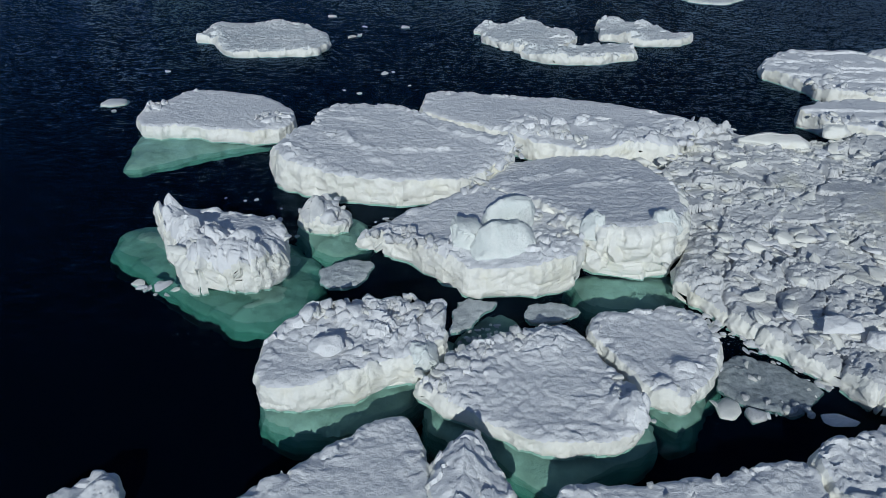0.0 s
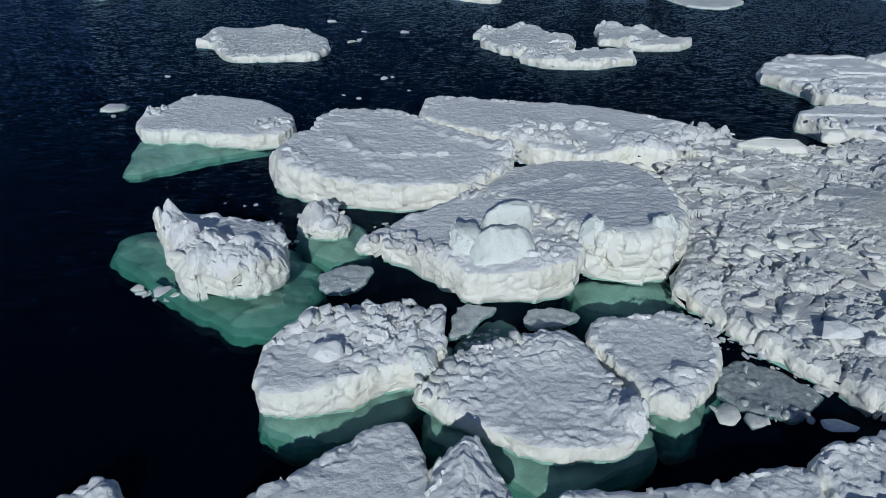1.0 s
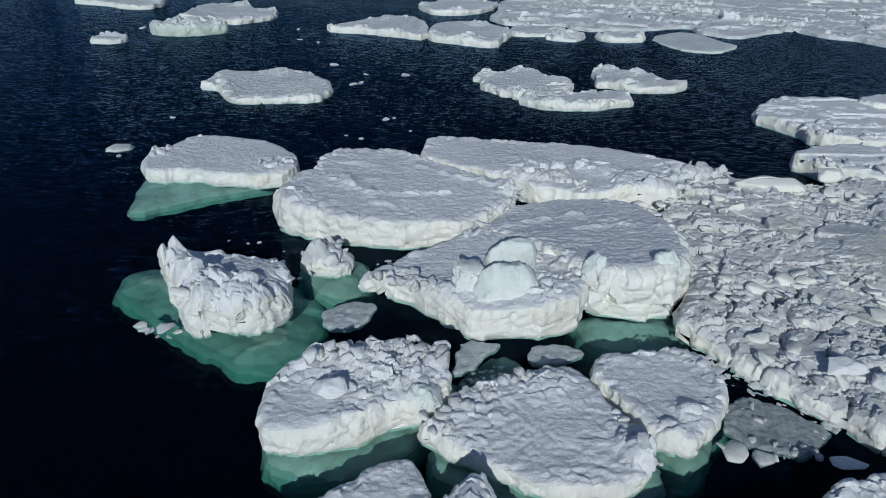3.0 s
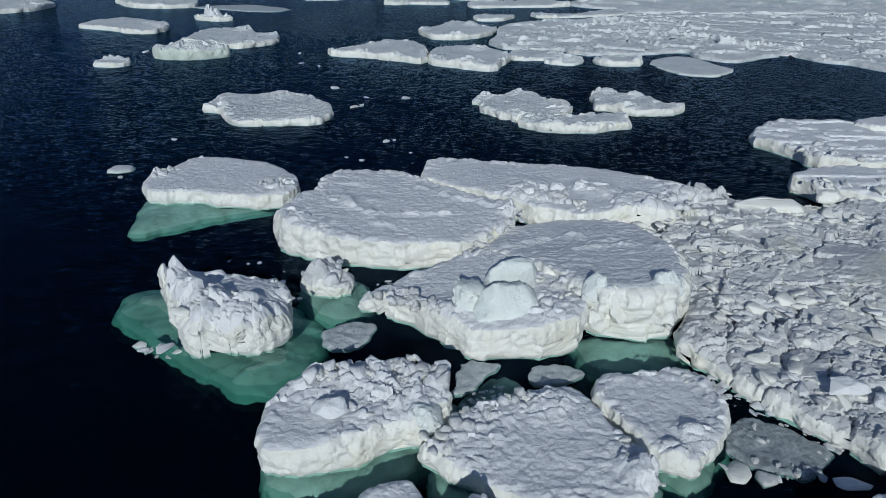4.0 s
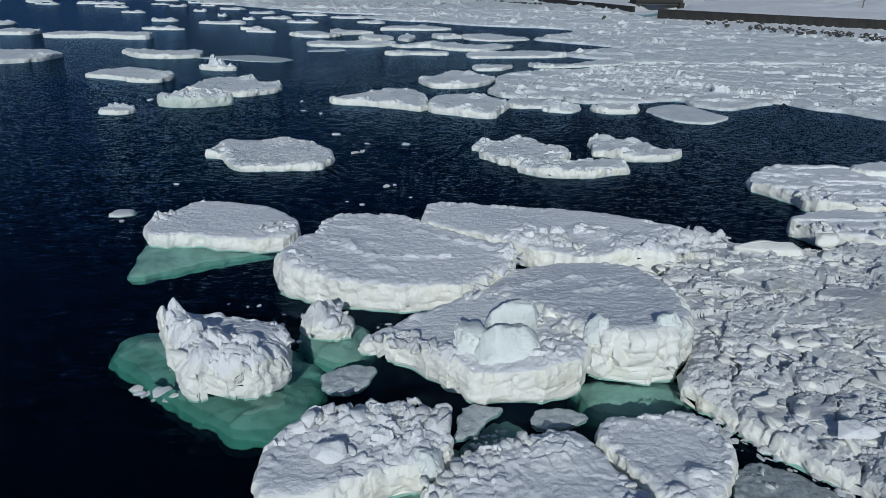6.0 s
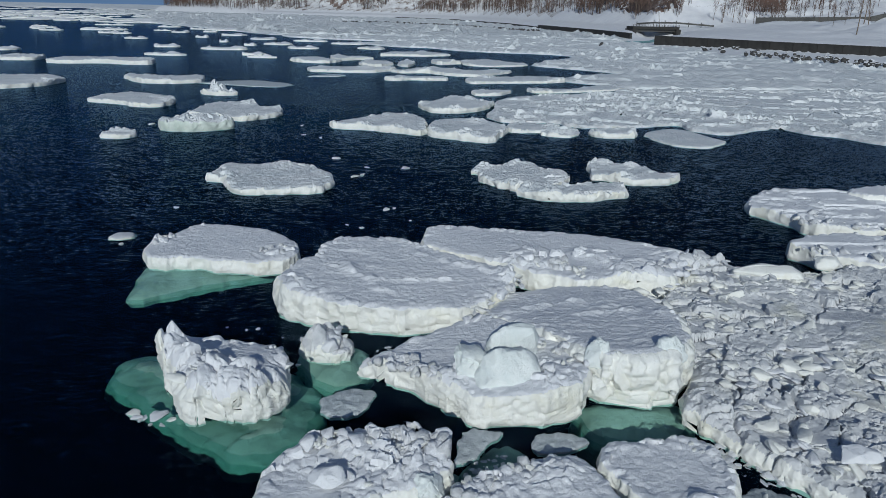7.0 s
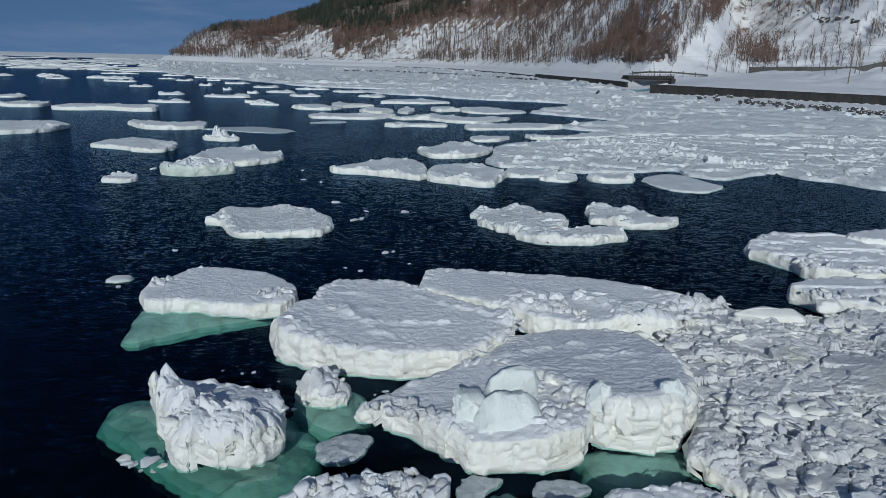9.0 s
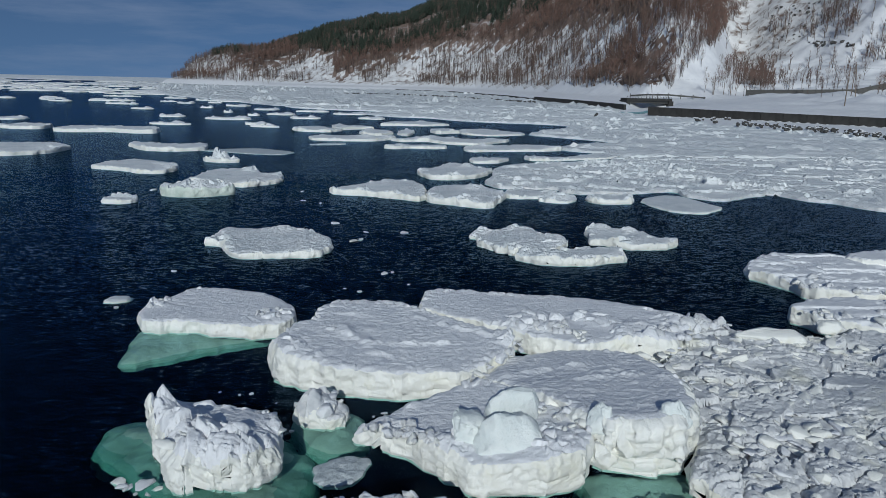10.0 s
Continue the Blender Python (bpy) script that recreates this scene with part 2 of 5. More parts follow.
def wiggled(outline, step, amp, seed):
    """The outline with short steps, rounded corners and a ragged edge, counter-clockwise."""
    p = np.array(outline, float)
    if np.sum(p[:, 0] * np.roll(p[:, 1], -1) - np.roll(p[:, 0], -1) * p[:, 1]) < 0:
        p = p[::-1]
    for _ in range(1):
        q = np.roll(p, -1, 0)
        p = np.stack([p * 0.82 + q * 0.18, p * 0.18 + q * 0.82], 1).reshape(-1, 2)
    out = []
    for a, b in zip(p, np.roll(p, -1, 0)):
        n = max(1, int(np.hypot(*(b - a)) / step))
        out += [a + (b - a) * k / n for k in range(n)]
    p = np.array(out)
    d = np.roll(p, -1, 0) - np.roll(p, 1, 0)
    nrm = np.stack([d[:, 1], -d[:, 0]], 1) / np.maximum(np.hypot(d[:, 0], d[:, 1]), 1e-9)[:, None]
    return p + nrm * (amp * fbm(p[:, 0], p[:, 1], 0, 0.35 / max(amp, 0.05), 4, seed, 0.6))[:, None]


def outline_distance(px, py, poly):
    """Signed distance (inside positive) and nearest point of the outline, for many points."""
    a, b = poly, np.roll(poly, -1, 0)
    ab = b - a
    l2 = np.maximum((ab ** 2).sum(1), 1e-12)
    sd, nx, ny = np.empty_like(px), np.empty_like(px), np.empty_like(px)
    step = max(200, int(3e6 / len(poly)))
    for s in range(0, len(px), step):
        x, y = px[s:s + step, None], py[s:s + step, None]
        t = np.clip(((x - a[:, 0]) * ab[:, 0] + (y - a[:, 1]) * ab[:, 1]) / l2, 0, 1)
        qx, qy = a[:, 0] + t * ab[:, 0], a[:, 1] + t * ab[:, 1]
        d2 = (x - qx) ** 2 + (y - qy) ** 2
        k = d2.argmin(1)
        r = np.arange(len(k))
        nx[s:s + step], ny[s:s + step] = qx[r, k], qy[r, k]
        cross = ((a[:, 1] > y) != (b[:, 1] > y)) & (x < a[:, 0] + (y - a[:, 1]) * ab[:, 0] / np.where(ab[:, 1] == 0, 1e-12, ab[:, 1]))
        inside = cross.sum(1) % 2 == 1
        sd[s:s + step] = np.sqrt(d2[r, k]) * np.where(inside, 1, -1)
    return sd, nx, ny


def mesh_of(name, co, faces, material, smooth=True, crease=58):
    """A mesh from arrays of corners and of faces with one number of sides."""
    me = bpy.data.meshes.new(name)
    faces = np.asarray(faces, np.int32)
    used, flat = np.unique(faces.ravel(), return_inverse=True)
    co = np.asarray(co, np.float32)[used]
    n, k = faces.shape
    me.vertices.add(len(co))
    me.vertices.foreach_set("co", co.ravel())
    me.loops.add(n * k)
    me.loops.foreach_set("vertex_index", flat.astype(np.int32))
    me.polygons.add(n)
    me.polygons.foreach_set("loop_start", np.arange(0, n * k, k, dtype=np.int32))
    me.polygons.foreach_set("loop_total", np.full(n, k, np.int32))
    me.polygons.foreach_set("use_smooth", np.full(n, smooth, bool))
    me.update(calc_edges=True)
    if smooth:
        me.set_sharp_from_angle(angle=radians(crease))
    me.materials.append(material)
    return me


def part(name, me, parent, label="", m=None):
    """Links a mesh as one object under a thing or a part."""
    ob = new(name, me)
    ob.parent = parent
    if m is not None:
        ob.matrix_basis = m
    return tagged(ob, label) if label else ob


def bm_mesh(name, bm, material, smooth=False):
    me = bpy.data.meshes.new(name)
    bm.to_mesh(me)
    bm.free()
    me.materials.append(material)
    for p in me.polygons:
        p.use_smooth = smooth
    if smooth:
        me.set_sharp_from_angle(angle=radians(48))
    return me


def shell(outline, h, seed, cell, ragged=0.18, depth=0.06, bulge=0.04, tilt=(0, 0), relief=None, wall_amp=0.10, flare=0.35, spots=(), lines=(), rim=(0.5, 0.12, 0.3), snow=0.05):
    """Corners, faces of the snow top and faces of the wall of one floe. The top follows its relief, the wall drops from the
    ragged outline, bulges a little and ends under water. spots: (x, y, radius, height, block size) of heaped blocks.
    rim: width, height and block size of the broken margin."""
    poly = wiggled(outline, max(0.12, cell * 2.5), ragged, seed)
    cx, cy = poly.mean(0)
    reach = max(h + depth + 0.9 + max([s[3] for s in spots] + [0]), h + depth + 3.0 * cell)
    x0, y0, x1, y1 = poly[:, 0].min() - reach, poly[:, 1].min() - reach, poly[:, 0].max() + reach, poly[:, 1].max() + reach
    nx, ny = int((x1 - x0) / cell) + 2, int((y1 - y0) / cell) + 2
    gx, gy = np.meshgrid(x0 + np.arange(nx) * cell, y0 + np.arange(ny) * cell)
    gx, gy = gx.ravel(), gy.ravel()
    rng = np.random.RandomState(seed)
    gx, gy = gx + rng.uniform(-0.22, 0.22, gx.shape) * cell, gy + rng.uniform(-0.22, 0.22, gy.shape) * cell
    sd, bx, by = outline_distance(gx, gy, poly)
    near = np.flatnonzero(sd > -reach)
    slot = np.full(nx * ny, -1)
    slot[near] = np.arange(len(near))
    gx, gy, sd, bx, by = gx[near], gy[near], sd[near], bx[near], by[near]
    ex, ey = np.where(sd > 0, gx, bx), np.where(sd > 0, gy, by)
    ins = np.maximum(sd, 0)
    z = h + tilt[0] * (ex - cx) + tilt[1] * (ey - cy)
    z = z + snow * 1.2 * fbm(ex, ey, 0, 0.3, 3, seed + 1) + snow * 0.32 * fbm(ex * 0.9, ey * 1.15, 0, 2.4, 4, seed + 2, 0.7)
    z = z + snow * 0.45 * np.abs(fbm(ex * 0.85, ey * 1.15, 0, 3.3, 3, seed + 3))
    drifts = 4.0 * fbm(ex * 0.7, ey * 1.3, 0, 0.4, 4, seed + 6, 0.6)
    z = z + snow * 0.4 * (np.floor(drifts) + np.clip((drifts % 1) / 0.12, 0, 1) - drifts)
    z = z + snow * 0.28 * fbm(ex, ey, 0, 7.0, 2, seed + 7)
    if rim[1]:
        w = np.exp(-(ins / rim[0]) ** 2) * np.clip(0.55 + 0.9 * fbm(ex, ey, 0, 0.5, 3, seed + 4), 0, 1.3)
        z = z + w * rim[1] * (rubble(ex, ey, rim[2], seed + 5) - 0.15)
    for k, (sx, sy, sr, sh, size) in enumerate(spots):
        w = np.clip(1.25 - np.hypot(ex - sx, ey - sy) / sr + 0.35 * fbm(ex, ey, 0, 1.4 / sr, 3, seed + 20 + k), 0, 1)
        w = w * w * (3 - 2 * w)
        z = z + w * sh * (0.35 + 0.75 * rubble(ex, ey, size, seed + 30 + 3 * k))
    for k, (lx0, ly0, lx1, ly1, high, wide) in enumerate(lines):
        l2 = (lx1 - lx0) ** 2 + (ly1 - ly0) ** 2
        t = np.clip(((ex - lx0) * (lx1 - lx0) + (ey - ly0) * (ly1 - ly0)) / l2, 0, 1)
        away = np.hypot(ex - lx0 - t * (lx1 - lx0), ey - ly0 - t * (ly1 - ly0)) + 0.35 * fbm(ex, ey, 0, 1.1, 3, seed + 40 + k)
        z = z + high * np.exp(-(away / wide) ** 2) * np.clip(0.7 + fbm(ex, ey, 0, 1.5, 2, seed + 41), 0.1, 1.5)
    if relief is not None:
        z = z + relief(ex, ey, ins)
    z = z - 0.07 * np.exp(-ins / 0.08)
    q = np.maximum(-sd, 0)
    ux, uy = np.where(q > 1e-6, (gx - bx) / np.maximum(q, 1e-6), 0), np.where(q > 1e-6, (gy - by) / np.maximum(q, 1e-6), 0)
    zz = z - np.maximum(q - 0.03, 0)
    ramp = np.clip(q / 0.25, 0, 1)
    lump = wall_amp * (1.9 * fbm(bx, by, zz * 0.5, 0.8, 4, seed + 8) + 1.0 * (0.5 - np.abs(fbm(bx, by, zz * 0.8, 1.9, 4, seed + 9))))
    wob = 0.3 * fbm(bx, by, zz, 1.3, 3, seed + 11)
    e, r, _, _ = cells(bx * 0.9 + by * 0.8 + wob, zz * 0.7 + (bx - by) * 0.2 + wob, 0.8, seed + 10)
    lump = lump + wall_amp * 0.7 * (r[0] - 0.5) - wall_amp * 0.4 * np.exp(-e / 0.06)
    lump = lump + 0.55 * wall_amp * fbm(bx, by, zz, 4.5, 3, seed + 12)
    out = bulge * (1 - np.exp(-q / 0.2)) - 0.09 * np.clip((0.12 - zz) / 0.16, 0, 1) * (q > 0) + ramp * lump + np.clip(-zz, 0, 3) * flare
    x, y = ex + ux * out, ey + uy * out
    keep = zz > -depth - 1.6 * cell
    zz = np.maximum(zz, -depth)
    slot[near[~keep]] = -1
    idx = slot.reshape(ny, nx)
    f = np.stack([idx[:-1, :-1], idx[:-1, 1:], idx[1:, 1:], idx[1:, :-1]], -1).reshape(-1, 4)
    f = f[(f >= 0).all(1)]
    co = np.stack([x, y, zz], 1)
    span = np.maximum(np.linalg.norm(co[f[:, 0]] - co[f[:, 2]], axis=1), np.linalg.norm(co[f[:, 1]] - co[f[:, 3]], axis=1))
    f = f[span < np.maximum(16 * cell, 1.9)]
    top = sd[f].mean(1) > 0
    return co, f[top], f[~top]


FLOES = {}


def floe(outline, h, seed, cell, label, category="ice floe", group="", name="ice_floe", top=None, side=None, shelf=None, crowd=False, crease=58, **more):
    """An ice floe: an Empty on the waterline with a snow cover, an ice wall and, where it shows, a drowned foot."""
    c = np.array(outline, float).mean(0)
    co, ft, fw = shell(outline, h, seed, cell, **more)
    co = co - np.array([c[0], c[1], 0])
    ob = tagged(new(name), label, category, group)
    ob.matrix_basis = pose(c[0], c[1], 0)
    FLOES[ob] = (c, h, more.get("tilt", (0, 0)))
    part("snow_cover", mesh_of("snow_cover", co, ft, top or SNOW, crease=crease), ob)
    wall = part("ice_wall", mesh_of("ice_wall", co, fw, side or CRUST, crease=85), ob)
    if crowd:
        tagged(wall, kind="stuff")
    if shelf:
        drowned_foot(ob, c, seed, *shelf)
    return ob


def drowned_foot(ob, c, seed, outline, z, drop=0.5):
    """The part of a floe that lies under water, pale green through it."""
    def sag(x, y, d):
        return -0.12 * np.exp(-d / 0.3) - 0.42 * np.exp(-d / 0.9) + 0.10 * rubble(x, y, 0.9, seed + 90, 1.0, 0.1)

    co, ft, fw = shell(outline, z + 0.24, seed + 77, 0.12, ragged=0.2, depth=-z + 0.3 + drop, bulge=0.04, rim=(0.5, 0.0, 0.3), snow=0.07, wall_amp=0.15, flare=0.04, relief=sag)
    f = np.concatenate([ft, fw])
    part("drowned_foot", mesh_of("drowned_foot", co - np.array([c[0], c[1], 0]), f, FOOT), ob, "pale green ice foot under water")


def block_mesh(name, seed, size, material, points=14, rough=0.12, cuts=1, bevel=0.06, taper=0.0):
    """A broken block of ice: a faceted hull with softened edges."""
    rng = random.Random(seed)
    bm = bmesh.new()
    for _ in range(points):
        v = Vector((rng.gauss(0, 1), rng.gauss(0, 1), rng.gauss(0, 1))).normalized() * rng.uniform(0.8, 1.0)
        m = max(abs(v.x), abs(v.y), abs(v.z)) ** 0.6
        bm.verts.new((v.x / m * size[0] / 2, v.y / m * size[1] / 2, v.z / m * size[2] / 2))
    for v in bm.verts:
        v.co.x *= 1 - taper * v.co.z / size[2]
        v.co.y *= 1 - taper * v.co.z / size[2]
    hull = bmesh.ops.convex_hull(bm, input=bm.verts)
    bmesh.ops.delete(bm, geom=[g for g in hull["geom_interior"] if isinstance(g, bmesh.types.BMVert)], context="VERTS")
    bmesh.ops.dissolve_limit(bm, angle_limit=radians(14), verts=bm.verts, edges=bm.edges)
    if bevel:
        bmesh.ops.bevel(bm, geom=list(bm.edges), offset=bevel * min(size), segments=1, affect="EDGES", clamp_overlap=True)
    bmesh.ops.triangulate(bm, faces=bm.faces)
    if cuts:
        bmesh.ops.subdivide_edges(bm, edges=bm.edges, cuts=cuts, use_grid_fill=True)
        for v in bm.verts:
            v.co += v.co.normalized() * rough * min(size) * noise.fractal(v.co * (2.2 / max(size)) + Vector((seed, 0, 0)), 0.6, 2.0, 4)
    bmesh.ops.recalc_face_normals(bm, faces=bm.faces)
    return bm_mesh(name, bm, material, True)


BLOCKS = [block_mesh("ice_block", 400 + k, ((1.0, 0.8, 0.75), (1.0, 0.7, 0.4), (0.9, 0.9, 0.9), (1.0, 0.6, 0.25))[k % 4], (SNOW, CRUST, RUBBLE, SNOW)[k % 4], points=13 + k % 6, cuts=0, bevel=0.13)
          for k in range(12)]


def strew(ob, n, seed, path, width, sizes, sink=0.25, flat=False, lift=0.0):
    """Loose and frozen-in blocks along a line over a floe, as parts of it. flat: slabs only, else any shape."""
    c, h, tilt = FLOES[ob]
    rnd = random.Random(seed)
    for _ in range(n):
        u = rnd.random() * (len(path) - 1.001)
        a, b = path[int(u)], path[int(u) + 1]
        f = u % 1
        x, y = a[0] + (b[0] - a[0]) * f + rnd.gauss(0, width), a[1] + (b[1] - a[1]) * f + rnd.gauss(0, width)
        size = rnd.uniform(*sizes) * rnd.choice((0.7, 1.0, 1.0, 1.3))
        me = BLOCKS[rnd.choice((1, 3, 5, 7, 9, 11)) if flat else rnd.randrange(len(BLOCKS))]
        z = h + lift + tilt[0] * (x - c[0]) + tilt[1] * (y - c[1]) + (0.5 - sink) * size * 0.5
        part("ice_block", me, ob, m=pose(x - c[0], y - c[1], z, rnd.gauss(0, 13 if flat else 20), rnd.gauss(0, 13 if flat else 20), rnd.uniform(0, 360)) @ Matrix.Scale(size, 4))


def big_block(ob, seed, x, y, z, size, turn=(0, 0, 0), material=None, label="smooth pale block of clear ice", rough=0.16):
    """One large upright block on a floe."""
    c = FLOES[ob][0]
    me = block_mesh("ice_block", seed, size, material or CLEAR, points=22, cuts=3, bevel=0.14, rough=rough, taper=0.55)
    part("ice_block", me, ob, label, m=pose(x - c[0], y - c[1], z, *turn))


# ---- sea ----
def sheet(name, x0, y0, x1, y1, z, material, label):
    bm = bmesh.new()
    bm.faces.new([bm.verts.new(p) for p in ((x0, y0, z), (x1, y0, z), (x1, y1, z), (x0, y1, z))])
    return tagged(new(name, bm_mesh(name, bm, material)), label, "water", kind="structure")


sheet("water", -4600, -300, 4600, 4900, 0.0, SEA, "dark blue rippled sea between the floes")
# added tinted sheets: each one crossed dims the drowned ice, imitating depth
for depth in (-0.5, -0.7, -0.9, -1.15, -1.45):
    sheet("depth_tint_sheet", -60, -20, 60, 90, depth, DEPTH_TINT, "clear tinted sheet, added to imitate light lost with depth")
sheet("sea_bed", -4600, -300, 4600, 4900, -6.0, BED, "black sea bed far below the ice")

def jumble(seed):
    """Relief of plates pressed over one another, with heaped patches."""
    def relief(x, y, d):
        e, r, ox, oy = cells(x * 0.6 + 0.9 * fbm(x, y, 0, 0.4, 3, seed), y * 1.1, 3.4, seed)
        wild = np.clip(0.1 + 1.4 * fbm(x, y, 0, 0.3, 3, seed + 1), 0, 1)
        steps = 3.0 * fbm(x * 0.5, y * 1.3, 0, 0.4, 3, seed + 5)
        edge = np.maximum(wild * 0.7, np.exp(-e / 0.05))
        return 0.22 * r[0] + 0.10 * (np.floor(steps) + np.clip((steps % 1) / 0.15, 0, 1)) + edge * 0.13 * rubble(x, y, 0.5, seed + 2) - 0.18 * np.exp(-e / 0.025)
    return relief


# ---- floes near the camera ----
FL = "ice floes on the near water"
floe_a = floe([(-14.2, 30.0), (-14.2, 31.5), (-13.5, 31.7), (-13.5, 32.8), (-13.0, 34.1), (-11.1, 34.0), (-8.9, 33.4), (-7.1, 31.2), (-6.7, 29.7),
               (-7.1, 28.8), (-8.3, 28.5), (-9.6, 28.7), (-11.8, 29.1), (-13.7, 28.9)], 0.65, 11, 0.06,
              "flat snow-covered ice floe with a cream wall and green foot", group=FL,
              shelf=([(-14.4, 30.6), (-14.1, 28.4), (-13.75, 26.5), (-13.4, 26.4), (-12.6, 26.9), (-11.3, 27.9), (-9.2, 29.1), (-8.0, 29.8), (-8.0, 30.9)], -0.3, 0.25),
              spots=[(-7.6, 29.9, 1.3, 0.18, 0.5), (-13.9, 31.3, 0.7, 0.25, 0.4)])
floe_b = floe([(-6.6, 25.1), (-6.6, 26.0), (-6.0, 27.5), (-5.5, 28.2), (-5.6, 29.4), (-5.0, 30.6), (-2.0, 31.0), (-0.9, 29.9), (0.6, 28.6), (3.1, 27.0),
               (3.2, 25.8), (2.1, 24.2), (0.9, 22.9), (-0.4, 22.9), (-1.7, 22.6), (-2.8, 22.7), (-3.8, 22.7), (-4.9, 23.4), (-5.6, 23.8), (-6.2, 24.2)], 1.15, 12, 0.055,
              "large round ice floe with smooth snow and tall wall", group=FL, snow=0.07, tilt=(-0.025, 0.0), wall_amp=0.12,
              lines=[(-2.7, 25.2, 0.7, 25.6, 0.16, 0.12), (-4.2, 27.0, -2.4, 24.4, 0.13, 0.25), (-5.0, 29.0, -1.5, 28.4, 0.06, 0.2), (-1.0, 28.6, 2.4, 26.6, 0.12, 0.2), (-4.6, 24.0, -3.0, 26.8, 0.07, 0.3)],
              spots=[(3.1, 26.2, 0.9, 0.35, 0.4), (-5.8, 24.8, 0.8, 0.18, 0.4), (-4.4, 26.6, 0.9, 0.10, 0.4)])
floe_c = floe([(-1.0, 30.9), (-0.6, 33.2), (0.1, 33.5), (3.5, 33.1), (8.0, 32.5), (11.3, 30.5), (11.9, 29.8), (11.3, 28.0), (10.0, 26.5), (8.3, 26.5),
               (6.8, 26.4), (6.0, 25.9), (5.1, 26.8), (4.1, 27.0), (3.2, 28.0), (0.6, 29.6)], 0.95, 13, 0.06,
              "wide snow-covered floe with a buckled yellowish ice margin", group=FL,
              spots=[(4.2, 29.0, 1.6, 0.35, 0.55), (7.2, 29.2, 1.2, 0.25, 0.6), (8.8, 27.2, 1.6, 0.3, 0.7), (11.0, 29.0, 1.2, 0.3, 0.5)])
floe_d = floe([(-2.8, 19.6), (-2.6, 20.0), (-1.7, 20.1), (-0.6, 21.0), (0.5, 21.9), (1.7, 22.6), (2.5, 21.6), (3.4, 20.7), (4.2, 19.8), (4.6, 18.9),
               (4.6, 17.7), (4.0, 17.2), (2.9, 16.8), (1.2, 16.9), (0.4, 17.4), (-0.3, 18.1), (-1.4, 18.8), (-2.1, 19.3)], 1.02, 14, 0.045,
              "pointed ice floe carrying two large blocks of clear ice", group=FL, tilt=(0.07, 0.0), wall_amp=0.13,
              relief=lambda x, y, d: -0.42 * np.exp(-((x + 2.9) / 0.7) ** 2),
              spots=[(0.4, 18.0, 1.0, 0.25, 0.35), (-1.5, 19.1, 0.7, 0.25, 0.35), (3.4, 17.9, 1.1, 0.25, 0.35)])
floe_e = floe([(1.6, 22.9), (2.2, 23.6), (2.7, 25.4), (4.9, 26.3), (6.2, 26.0), (8.0, 25.4), (8.6, 22.5), (8.3, 20.0), (8.0, 19.0), (7.6, 18.6), (6.8, 18.2), (5.8, 18.1),
               (5.0, 18.1), (4.6, 18.8), (3.5, 20.6), (2.4, 21.8)], 1.22, 15, 0.05,
              "thick tilted ice floe with a smooth top and high broken wall", group=FL, wall_amp=0.22, bulge=0.12, tilt=(0.06, -0.15), rim=(0.3, 0.10, 0.3), snow=0.08,
              lines=[(3.0, 21.8, 7.0, 22.4, 0.10, 0.25), (2.6, 22.9, 6.0, 24.2, 0.12, 0.3), (5.6, 23.4, 8.0, 22.0, 0.08, 0.2)],
              shelf=([(4.2, 18.8), (7.9, 19.1), (8.2, 17.8), (7.2, 16.9), (5.6, 16.7), (4.6, 17.1)], -0.3, 1.0))


def berg_relief(x, y, d):
    """A rugged front crest with a sharp peak at one end, and a smooth back that falls away from it."""
    slope = 0.82 - 0.21 * np.maximum(y - 17.3, 0) - 0.02 * (x + 6.8)
    t = np.clip((20.0 - y) / 3.2, 0, 1)
    crest = 0.12 * np.exp(-(np.maximum(x - (-9.0 + 2.0 * t), 0) / 0.5) ** 2)
    peak = 0.7 * np.exp(-np.hypot((x + 8.62) / 0.34, (y - 19.2) / 0.42) ** 1.2)
    shoulder = -0.6 * np.exp(-d / 0.4) * np.clip((18.9 - y) / 0.8, 0, 1)
    front = np.clip((19.0 - y - 0.35 * (x + 7.0)) / 0.8, 0.18, 1)
    return slope + crest + peak + shoulder + front * (0.40 * rubble(x, y, 0.8, 211, 1.1, 0.09) + 0.12 * rubble(x, y, 0.34, 212, 1.1)) - 0.06


berg = floe([(-9.5, 20.2), (-9.0, 19.0), (-8.1, 17.7), (-7.4, 16.9), (-6.7, 16.8), (-5.7, 16.8), (-5.3, 17.2), (-4.9, 17.9), (-4.9, 18.7), (-5.3, 19.7),
             (-6.6, 20.3), (-8.2, 20.5), (-9.1, 20.4)], 0.75, 16, 0.04,
            "craggy tilted iceberg with a sharp peak on a drowned foot", category="iceberg", name="small_iceberg", group=FL, wall_amp=0.16, ragged=0.13, crease=75, top=SNOW, relief=berg_relief,
            shelf=([(-11.6, 20.1), (-11.9, 21.5), (-11.3, 22.2), (-10.4, 22.2), (-7.5, 21.8), (-5.3, 21.3), (-3.9, 19.6), (-3.7, 18.2), (-4.1, 16.8),
                    (-4.6, 16.2), (-5.2, 15.9), (-6.4, 16.2), (-7.6, 17.0), (-9.0, 18.0), (-10.3, 19.1)], -0.62))
